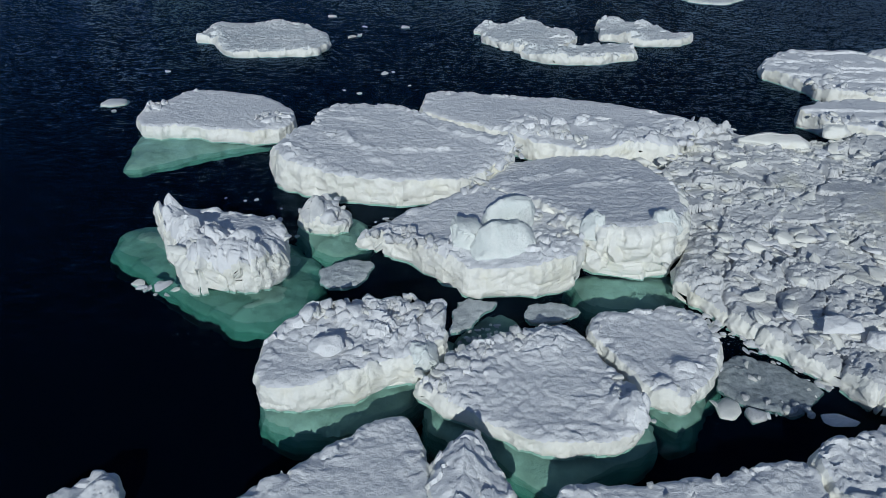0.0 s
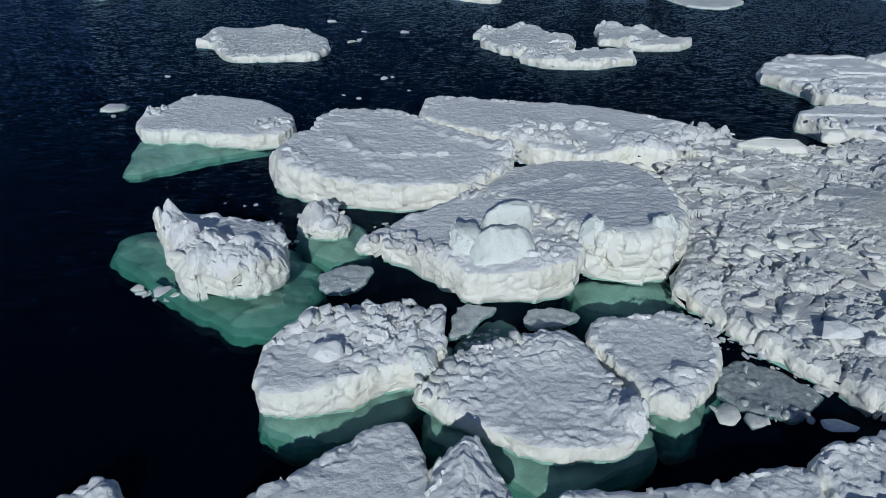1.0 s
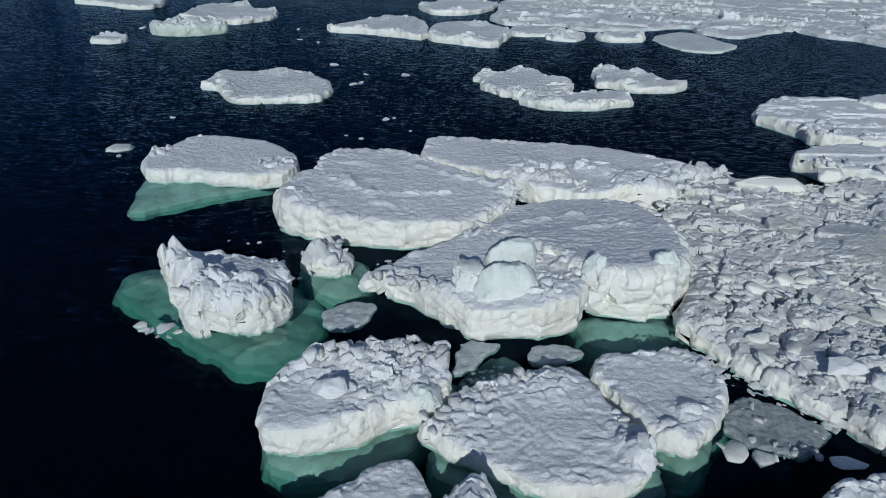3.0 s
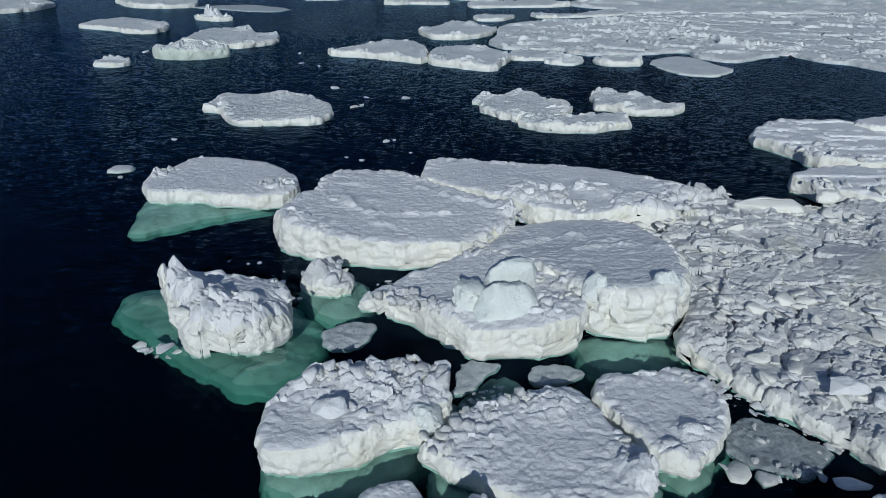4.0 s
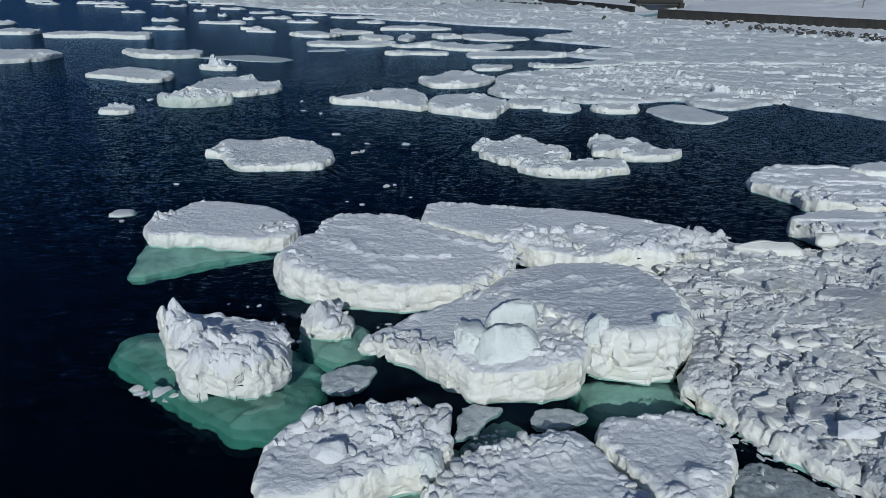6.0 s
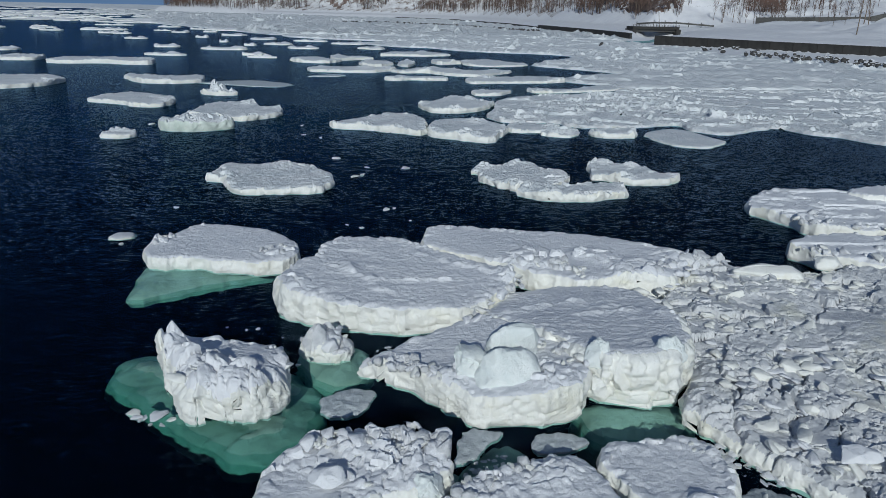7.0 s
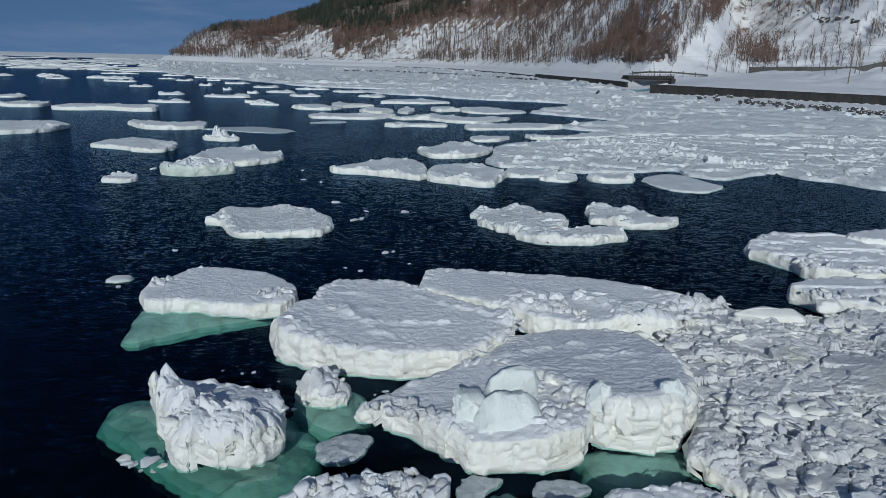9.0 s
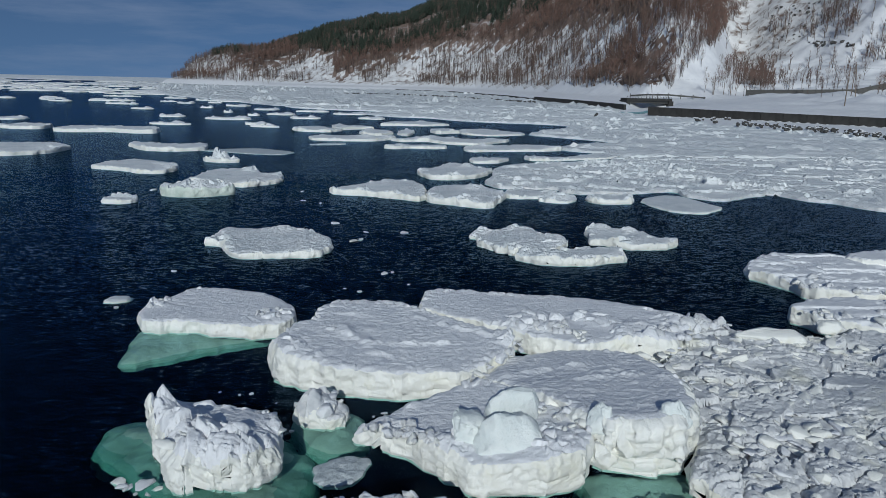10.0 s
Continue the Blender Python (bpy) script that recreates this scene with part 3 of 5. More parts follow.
pup = floe([(-5.0, 21.1), (-4.7, 21.6), (-3.7, 21.8), (-3.2, 21.6), (-3.1, 21.0), (-3.2, 20.6), (-3.7, 20.3), (-4.5, 20.5)], 0.35, 17, 0.045,
           "small heap of rounded ice lumps afloat", category="ice heap", name="ice_heap", group=FL, top=RUBBLE, wall_amp=0.15,
           spots=[(-4.2, 21.2, 1.0, 0.6, 0.5)],
           shelf=([(-5.3, 21.7), (-4.6, 22.6), (-2.7, 22.4), (-2.4, 21.5), (-2.6, 19.9), (-3.4, 19.7), (-4.2, 20.0), (-4.8, 20.6)], -0.25))
pancake = floe([(-3.8, 17.9), (-3.6, 18.4), (-2.8, 18.8), (-2.1, 18.7), (-2.1, 18.0), (-2.4, 17.3), (-3.0, 17.0), (-3.6, 17.1)], 0.07, 18, 0.05,
               "thin grey pancake of frozen slush", group=FL, top=GREY, side=GREY, rim=(0.3, 0.05, 0.2), spots=[(-2.9, 18.0, 0.8, 0.07, 0.25)], wall_amp=0.04)
floe_g = floe([(-4.5, 13.4), (-4.1, 14.3), (-3.6, 14.9), (-2.9, 15.0), (-2.1, 15.3), (-1.1, 15.3), (-0.4, 15.1), (0.2, 14.7), (0.3, 13.8), (-0.4, 13.0),
               (-1.1, 12.9), (-2.0, 12.4), (-2.8, 12.05), (-3.5, 11.85), (-4.1, 11.95), (-4.4, 12.5)], 0.80, 19, 0.042,
              "ice floe with a heap of broken blocks along its back", group=FL, wall_amp=0.14,
              spots=[(-0.8, 14.4, 1.3, 0.32, 0.4), (-2.0, 14.5, 1.3, 0.36, 0.45), (-3.4, 14.4, 0.8, 0.28, 0.4), (-1.2, 13.2, 1.0, 0.2, 0.35), (-2.2, 12.4, 0.8, 0.15, 0.4)],
              shelf=([(-4.6, 12.9), (-4.2, 12.0), (-3.5, 11.7), (-2.7, 11.4), (-1.8, 11.7), (-0.7, 12.4), (-0.0, 13.4), (0.5, 14.6), (0.5, 15.3), (-1.2, 15.3),
                      (-3.3, 14.3)], -0.2, 0.9))
floe_h = floe([(-0.3, 12.4), (0.3, 13.1), (0.9, 13.8), (2.0, 14.3), (2.8, 14.7), (3.7, 14.8), (4.3, 13.6), (4.6, 12.7), (5.05, 12.2), (5.1, 11.2),
               (4.7, 10.8), (4.0, 10.6), (3.2, 10.55), (2.3, 10.6), (1.7, 10.8), (1.1, 11.2), (0.2, 11.9), (-0.3, 12.4)], 0.50, 20, 0.04,
              "rough-topped ice floe with rounded lumps along its margin", group=FL, snow=0.08, spots=[(1.0, 13.0, 1.3, 0.14, 0.3), (4.7, 11.6, 0.6, 0.35, 0.5), (3.0, 14.0, 1.0, 0.2, 0.4)],
              shelf=([(-0.4, 12.6), (-0.1, 11.6), (1.2, 11.1), (2.0, 10.1), (2.7, 9.7), (3.8, 10.4), (4.4, 10.8), (5.4, 11.2), (5.5, 12.1), (3.4, 13.1), (1.2, 13.5)], -0.2, 0.9))
floe_i = floe([(4.1, 14.8), (4.8, 15.4), (6.2, 15.6), (7.1, 15.7), (7.5, 15.2), (7.7, 14.2), (7.4, 13.3), (6.7, 12.3), (5.9, 12.0), (5.3, 12.3), (4.8, 13.3)], 0.53, 21, 0.042,
              "triangular snow-covered floe with a small hummock", group=FL, spots=[(6.4, 13.0, 0.5, 0.2, 0.5), (5.7, 12.3, 0.4, 0.18, 0.4)],
              shelf=([(4.8, 15.2), (5.5, 13.3), (5.4, 12.4), (5.8, 12.0), (6.1, 11.7), (6.8, 12.2), (7.4, 13.1), (8.1, 14.5), (6.2, 15.0)], -0.2, 0.9))
floe_j = floe([(-4.2, 8.7), (-3.4, 9.4), (-3.0, 9.8), (-2.5, 10.2), (-1.7, 10.9), (-1.0, 11.2), (-0.7, 11.2), (-0.4, 10.8), (-0.25, 9.9), (-0.1, 9.1), (0.0, 7.4), (-1.6, 6.4), (-3.5, 7.2)], 0.55, 22, 0.04,
              "snow-covered floe with wind ripples and a drowned rim", group=FL,
              shelf=([(-6.0, 8.9), (-5.2, 9.5), (-4.5, 9.8), (-3.6, 10.1), (-2.9, 10.7), (-2.0, 11.3), (-0.5, 10.4), (0.0, 8.0), (-2.0, 6.5), (-4.0, 6.8)], -0.25))
shard = floe([(0.0, 10.0), (0.4, 10.3), (1.1, 10.3), (1.5, 9.8), (1.7, 9.2), (1.4, 8.4), (0.4, 8.0), (-0.0, 8.9)], 0.45, 23, 0.04,
             "upright shard of ice with a sharp crest", category="ice shard", name="ice_shard", group=FL, wall_amp=0.12,
             relief=lambda x, y, d: 0.12 * rubble(x, y, 0.4, 231) + 0.6 * np.clip(1 - np.abs(x - 0.55 - 0.1 * (y - 9)) / 0.75, 0, 1) * np.clip(0.5 + (y - 8) / 2.6, 0, 1.2),
             shelf=([(-0.1, 10.3), (1.3, 10.5), (2.0, 9.6), (2.3, 8.6), (1.4, 8.0), (0.0, 8.2)], -0.4))
floe_k = floe([(2.6, 9.1), (2.8, 9.3), (3.3, 9.4), (3.9, 9.4), (4.5, 9.35), (5.3, 9.5), (6.0, 9.5), (6.5, 9.7), (7.1, 9.9), (8.0, 10.0), (8.25, 9.7), (8.2, 9.2), (8.5, 7.2), (6.2, 6.6), (2.1, 6.9)], 0.6, 24, 0.045,
              "broad snow-covered floe with a raised broken rim", group=FL, rim=(0.4, 0.10, 0.3), spots=[(3.0, 9.1, 0.5, 0.12, 0.3), (7.0, 9.6, 0.6, 0.10, 0.4)])
floe_o = floe([(8.35, 9.2), (8.3, 10.1), (8.6, 10.3), (9.3, 10.5), (9.9, 10.7), (10.5, 11.1), (12.7, 11.6), (11.8, 8.1), (8.7, 7.2)], 0.6, 34, 0.045,
              "uneven snow-covered floe with buckled plates", group=FL, relief=jumble(173), rim=(0.4, 0.15, 0.3), spots=[(9.2, 10.0, 0.9, 0.2, 0.5)])
slush = floe([(7.4, 13.4), (8.2, 14.2), (8.8, 14.1), (9.5, 13.6), (10.2, 12.9), (9.7, 12.4), (9.1, 11.8), (8.0, 12.1), (7.2, 12.7)], 0.05, 25, 0.05,
             "raft of grey frozen slush with small white lumps", category="slush raft", name="slush_raft", group=FL, top=SLUSH, side=SLUSH, rim=(0.3, 0.06, 0.2), wall_amp=0.04,
             spots=[(8.0, 13.4, 0.5, 0.1, 0.25)])
slab_1 = floe([(0.3, 14.9), (0.5, 15.9), (0.7, 16.5), (2.0, 16.5), (1.6, 16.0), (0.8, 15.0)], 0.10, 26, 0.05, "half-drowned grey slab of ice", category="ice slab", name="ice_slab",
               shelf=([(0.3, 14.8), (0.7, 15.9), (2.0, 16.7), (2.5, 16.3), (2.3, 15.5), (1.1, 15.0)], -0.35, 0.1),
               group=FL, top=GREY, side=GREY, rim=(0.3, 0.08, 0.3), wall_amp=0.05)
slab_2 = floe([(2.5, 15.9), (2.9, 16.4), (3.7, 16.4), (4.4, 16.0), (3.8, 15.6), (2.8, 15.4)], 0.10, 27, 0.05, "half-drowned grey slab of ice", category="ice slab", name="ice_slab",
               group=FL, top=GREY, side=GREY, rim=(0.3, 0.08, 0.3), wall_amp=0.05)
knob = floe([(-8.0, 9.0), (-7.5, 9.4), (-7.1, 9.7), (-6.7, 9.6), (-6.4, 9.2), (-6.4, 8.7), (-7.2, 8.5)], 0.4, 28, 0.045, "small lump of white ice alone on dark water",
            group=FL, spots=[(-6.8, 9.3, 0.5, 0.25, 0.5)])


def pack_relief(x, y, d):
    """Jammed plates of broken ice, smoother where one flat floe lies among them."""
    flat = np.clip(1.4 - np.hypot((x - 17.2) / 3.0, (y - 21.6) / 2.2), 0, 1)
    flat = flat * flat * (3 - 2 * flat)
    wx, wy = x + 0.5 * fbm(x, y, 0, 0.6, 3, 91), y + 0.5 * fbm(x, y, 7, 0.6, 3, 92)
    e, r, ox, oy = cells(wx, wy * 1.25, 1.7, 41)
    e2, r2, ox2, oy2 = cells(wx * 1.1 + 30, wy * 1.35, 0.72, 45)
    plate = 0.26 * r[0] ** 1.4 + 0.34 * ((r[1] - 0.5) * ox + (r[2] - 0.5) * oy)
    chip = 0.12 * r2[0] + 0.26 * ((r2[1] - 0.5) * ox2 + (r2[2] - 0.5) * oy2) - 0.16 * np.exp(-e2 / 0.04)
    seam = np.exp(-e / 0.13)
    wild = np.clip(0.45 + 1.5 * fbm(x, y, 0, 0.4, 3, 5), 0, 1)
    heap = np.maximum(seam, wild * 0.9)
    v = plate + heap * (chip + 0.10 * rubble(x, y, 0.25, 44, 0.9)) - 0.32 * np.exp(-e / 0.03) - 0.22 * np.exp(-d / 0.5)
    return v * (1 - flat) + flat * 0.42


pack = floe([(7.2, 17.1), (8.3, 18.9), (8.6, 20.4), (8.8, 22.6), (8.6, 24.2), (9.8, 26.0), (11.7, 28.6), (12.9, 30.6), (13.5, 29.4), (15.0, 28.9), (17.9, 28.4),
             (21.7, 30.4), (28.9, 31.0), (26.1, 20.0), (15.5, 11.4), (11.0, 12.1), (10.5, 12.9), (9.9, 13.5), (9.3, 14.5), (8.6, 15.5), (7.8, 16.5)], 0.55, 29, 0.052,
            "field of jammed broken ice plates and rubble", category="ice rubble", name="ice_rubble_field", top=RUBBLE, relief=pack_relief, ragged=0.12, wall_amp=0.12, crease=30)


floe_l = floe([(19.1, 39.9), (21.3, 43.0), (23.8, 44.2), (28.5, 42.8), (33.1, 42.1), (33.1, 34.9), (28.1, 34.9), (24.3, 35.4), (22.1, 35.3), (20.9, 36.0), (20.7, 37.5), (20.3, 38.4)],
              0.5, 30, 0.09, "uneven snow-covered floe jammed against its neighbour", group=FL, ragged=0.4, relief=jumble(171), rim=(0.5, 0.15, 0.4), crease=36)
floe_m = floe([(17.8, 32.0), (19.6, 33.3), (22.8, 33.5), (30.6, 33.8), (30.3, 28.9), (20.6, 29.1), (19.3, 30.0), (18.2, 31.0)], 0.75, 31, 0.08,
              "uneven snow-covered floe jammed against the rubble", group=FL, ragged=0.35, relief=jumble(172), rim=(0.5, 0.15, 0.4), crease=36)
floe_n = floe([(27.0, 42.7), (29.1, 44.1), (34.6, 44.9), (34.9, 41.1), (27.8, 41.5)], 0.9, 32, 0.1, "flat snow-covered floe jammed against its neighbour", group=FL)

# heaped and frozen-in blocks
big_block(floe_d, 523, 2.3, 19.2, 1.35, (1.9, 1.0, 2.1), (10, 0, 8), rough=0.13)
big_block(floe_d, 524, 2.05, 17.9, 1.15, (2.3, 1.3, 1.8), (-14, 5, 10), rough=0.13)
big_block(floe_d, 503, 0.95, 18.3, 1.35, (0.9, 1.3, 1.5), (0, -15, -10), rough=0.22)
big_block(floe_e, 505, 4.95, 18.35, 1.65, (0.9, 0.7, 1.0), (-8, 0, -4))
big_block(floe_e, 506, 7.25, 18.55, 1.6, (1.3, 0.7, 1.3), (0, -12, 10))
big_block(floe_e, 504, 5.7, 18.2, 1.25, (1.2, 0.8, 1.3), (-12, 6, 20), CRUST, "broken block of cream ice in the wall", 0.14)
big_block(floe_e, 518, 5.0, 18.1, 0.65, (0.9, 0.8, 1.0), (10, -20, 10), CRUST, "broken block of cream ice in the wall", 0.14)
big_block(floe_e, 519, 6.6, 18.35, 0.75, (1.5, 0.8, 1.2), (8, 10, -15), CRUST, "broken block of cream ice in the wall", 0.14)
big_block(floe_g, 507, -0.35, 13.15, 0.75, (1.0, 0.7, 0.8), (0, 10, 30))
big_block(floe_g, 508, -2.75, 13.15, 1.05, (0.95, 0.7, 0.5), (6, 0, 5), SNOW, "square lump of snow-crusted ice", 0.1)
big_block(floe_h, 509, 4.75, 11.45, 0.7, (0.75, 0.8, 0.6), (0, 20, 10), SNOW, "rounded lump of snow-crusted ice")
big_block(floe_i, 510, 6.35, 12.95, 0.6, (0.75, 0.5, 0.4), (0, 0, -10), SNOW, "small hummock of snow-crusted ice", 0.1)
big_block(floe_i, 511, 5.85, 12.25, 0.45, (0.6, 0.5, 0.4), (10, 0, 10), CRUST, "small lump of cream ice", 0.1)
big_block(berg, 512, -7.75, 20.15, 1.0, (0.8, 0.5, 0.35), (0, 0, 10), SNOW, "flat lump of snow", 0.1)
big_block(floe_c, 513, 5.4, 28.9, 1.15, (0.9, 0.5, 0.5), (0, 0, 10), SNOW, "small white block of ice", 0.1)
big_block(floe_c, 514, 6.5, 29.2, 1.1, (0.7, 0.5, 0.45), (0, 0, 40), SNOW, "small white block of ice", 0.1)
big_block(pack, 525, 12.5, 29.5, 0.65, (1.3, 1.0, 1.3), (0, 25, 20), RUBBLE, "upended block of rough ice", 0.3)
big_block(pack, 526, 13.3, 29.3, 0.55, (0.6, 0.7, 1.2), (0, -8, 50), RUBBLE, "upended block of rough ice", 0.3)
big_block(pack, 527, 12.0, 28.9, 0.8, (0.9, 0.9, 0.8), (15, 0, 80), RUBBLE, "upended block of rough ice", 0.3)
big_block(pack, 516, 15.2, 27.6, 0.95, (4.2, 0.9, 0.6), (6, 0, -3), CRUST, "long flat plate of ice on edge", 0.22)
big_block(pack, 517, 18.0, 28.6, 1.0, (1.6, 1.0, 0.7), (0, 5, 10), CRUST, "large tilted block of ice", 0.08)
big_block(pack, 520, 11.0, 14.3, 0.95, (1.2, 0.6, 0.6), (0, 8, -10), SNOW, "upended white block of ice", 0.08)
big_block(pack, 521, 11.8, 13.9, 0.9, (0.7, 0.6, 0.6), (20, 8, 10), SNOW, "upended white block of ice", 0.08)
strew(floe_g, 80, 1, [(-3.5, 14.5), (-2.2, 14.7), (-1.0, 14.7), (0.0, 14.4)], 0.26, (0.22, 0.5), 0.15, lift=0.2)
strew(floe_g, 34, 2, [(-2.4, 13.9), (-1.2, 13.7), (-0.2, 13.9)], 0.35, (0.2, 0.4), 0.2, lift=0.1)
strew(floe_h, 60, 3, [(0.0, 12.5), (1.0, 13.5), (2.8, 14.4)], 0.25, (0.15, 0.38), 0.25, lift=0.08)
strew(floe_h, 12, 4, [(4.5, 12.3), (4.8, 11.0)], 0.18, (0.2, 0.4), 0.25, lift=0.08)
strew(floe_i, 8, 5, [(6.9, 15.3), (7.4, 14.2)], 0.15, (0.15, 0.3), 0.25)
strew(pup, 26, 6, [(-4.6, 20.9), (-3.5, 21.3)], 0.28, (0.35, 0.65), 0.1, lift=0.1)
strew(berg, 30, 7, [(-8.3, 18.8), (-7.0, 17.7), (-5.4, 18.3)], 0.35, (0.3, 0.7), 0.5, lift=0.45)
strew(slush, 22, 8, [(7.7, 13.9), (8.7, 12.9), (9.0, 12.0), (8.1, 12.1)], 0.2, (0.1, 0.28), 0.3)
strew(floe_b, 40, 9, [(3.2, 26.4), (2.6, 24.6), (1.0, 22.0)], 0.16, (0.2, 0.5), 0.3, lift=-0.1)
strew(floe_d, 30, 10, [(-2.0, 18.9), (-0.6, 18.5), (0.3, 18.0)], 0.2, (0.2, 0.42), 0.3, lift=0.1)
strew(floe_d, 22, 11, [(3.0, 19.6), (4.4, 19.2), (4.4, 18.0)], 0.2, (0.2, 0.45), 0.3, lift=0.1)
strew(floe_c, 40, 12, [(3.4, 28.4), (5.0, 28.0), (6.4, 26.6)], 0.3, (0.25, 0.6), 0.3, lift=0.05)
strew(floe_c, 36, 13, [(8.4, 27.4), (10.2, 27.2), (11.4, 29.4)], 0.4, (0.3, 0.7), 0.3, lift=0.05)
strew(pack, 150, 14, [(9.0, 22.0), (9.4, 25.0), (11.8, 27.4), (14.5, 26.5), (18.0, 26.5)], 0.9, (0.2, 0.7), 0.5, True, lift=0.15)
strew(pack, 95, 15, [(9.2, 19.0), (11.0, 18.0), (12.0, 20.5), (14.0, 18.5)], 1.3, (0.2, 0.8), 0.5, True, lift=0.15)
strew(pack, 26, 24, [(11.6, 28.6), (12.6, 29.6), (13.4, 28.9)], 0.35, (0.25, 0.6), 0.3, lift=0.2)
strew(pack, 50, 16, [(9.4, 16.0), (11.0, 14.0), (12.4, 15.2)], 0.6, (0.25, 0.7), 0.55, True, lift=0.12)
strew(floe_k, 12, 17, [(2.9, 9.0), (5.0, 9.2), (7.2, 9.6)], 0.15, (0.12, 0.25), 0.4, lift=0.0)
strew(floe_a, 14, 18, [(-13.9, 30.6), (-13.4, 32.0)], 0.15, (0.2, 0.45), 0.3, lift=0.05)
strew(floe_a, 14, 19, [(-8.6, 29.6), (-7.0, 30.6)], 0.3, (0.2, 0.5), 0.4, lift=0.05)
strew(floe_l, 7, 22, [(21.0, 39.0), (24.0, 38.5), (27.0, 40.0)], 1.2, (0.2, 0.6), 0.45, lift=0.1)
strew(floe_m, 12, 23, [(19.5, 31.5), (22.0, 32.0), (25.0, 31.5)], 0.8, (0.2, 0.5), 0.45, lift=0.1)
strew(floe_m, 24, 20, [(18.6, 31.0), (20.5, 29.6), (24.0, 29.4)], 0.3, (0.3, 0.7), 0.3, lift=0.1)
strew(floe_l, 24, 21, [(20.6, 36.6), (23.0, 35.8), (27.0, 35.6)], 0.3, (0.3, 0.7), 0.3, lift=0.1)


# small pieces afloat in the gaps
def brash(n, seed, path, width, sizes, label="small piece of white ice afloat"):
    rnd = random.Random(seed)
    for _ in range(n):
        u = rnd.random() * (len(path) - 1.001)
        a, b = path[int(u)], path[int(u) + 1]
        x, y = a[0] + (b[0] - a[0]) * (u % 1) + rnd.gauss(0, width), a[1] + (b[1] - a[1]) * (u % 1) + rnd.gauss(0, width)
        size = rnd.uniform(*sizes)
        ob = tagged(new("brash_ice", rnd.choice(BLOCKS)), label, "brash ice", "brash ice")
        ob.matrix_basis = pose(x, y, 0.02 * size, rnd.gauss(0, 8), rnd.gauss(0, 8), rnd.uniform(0, 360)) @ Matrix.Diagonal((size, size, size * 0.45, 1))


brash(45, 31, [(0.8, 14.9), (2.0, 15.0), (3.6, 15.2)], 0.22, (0.06, 0.25))
brash(60, 32, [(7.6, 16.0), (8.5, 14.9), (9.4, 13.9), (10.3, 12.9)], 0.22, (0.08, 0.45))
brash(12, 33, [(-6.6, 21.2), (-5.4, 20.6)], 0.25, (0.1, 0.5))
brash(9, 36, [(-9.3, 17.4), (-8.3, 16.6)], 0.2, (0.15, 0.7))
# single small pieces on the open water
for k, (x, y, size) in enumerate(((-8.4, 53.9, 0.8), (-6.2, 47.9, 0.9), (-5.8, 48.6, 0.6), (-5.6, 51.0, 0.5), (-2.6, 50.9, 0.7), (-3.3, 39.5, 0.6), (-2.8, 39.8, 0.3), (-5.3, 36.3, 0.3), (-4.4, 35.8, 0.35),
                                  (-1.7, 37.3, 0.25), (-16.4, 32.4, 0.3), (-16.1, 39.2, 0.5), (-29.5, 68.9, 0.8), (-14.2, 69.8, 0.6), (-11.1, 63.2, 0.5), (-13.1, 64.5, 0.6), (-7.0, 23.0, 0.2),
                                  (-6.1, 21.5, 0.55), (-7.4, 22.9, 0.15), (-5.9, 22.3, 0.12), (-8.2, 23.1, 0.14), (7.3, 12.15, 0.95), (7.9, 11.9, 0.65), (9.95, 11.8, 0.95), (9.2, 10.9, 0.4), (7.0, 12.3, 0.3))):
    ob = tagged(new("brash_ice", BLOCKS[k % len(BLOCKS)]), "small piece of white ice afloat", "brash ice", "brash ice")
    ob.matrix_basis = pose(x, y, 0.02 * size, 5 * math.sin(k), 5 * math.cos(k), 47 * k) @ Matrix.Diagonal((size, size, size * 0.5, 1))
brash(14, 41, [(-1.4, 20.4), (-2.4, 21.6)], 0.3, (0.1, 0.4))

# ---- floes out on the open water ----
MID = "ice floes on the open water"


def drift(outline, h, seed, cell, label="flat floe of snow-covered drift ice with a broken rim"):
    """A floe of the open water: low wall, uneven top and a few heaps along its edge."""
    cx, cy = (sum(p[i] for p in outline) / len(outline) for i in (0, 1))
    rnd = random.Random(seed)
    wide = max(p[0] for p in outline) - min(p[0] for p in outline)
    thin = h < 0.28
    heaps = [] if thin else [(p[0] * 0.82 + cx * 0.18, p[1] * 0.82 + cy * 0.18, rnd.uniform(0.06, 0.12) * wide + 0.4, rnd.uniform(0.15, 0.42), 0.6 + 0.02 * wide) for p in rnd.sample(outline, 3)]
    if "hummock" in label:
        heaps.append((cx, cy, 1.2, 1.3, 0.9))
    if "heap of" in label or "humped block" in label:
        heaps.append((cx, cy, 0.35 * wide, 0.6, 0.8))
    return floe(outline, h * (0.3 if "heap of" in label else 0.8), seed, cell, label, group=MID, crease=36, ragged=0.12 + 0.25 * cell, depth=0.03, spots=heaps, rim=(0.6, 0.0 if thin else 0.22, 0.5), wall_amp=0.14,
                snow=0.03 if thin else 0.09, side=FOOTED if "greenish" in label else None, top=GREY if "thin grey" in label else PACKSNOW)


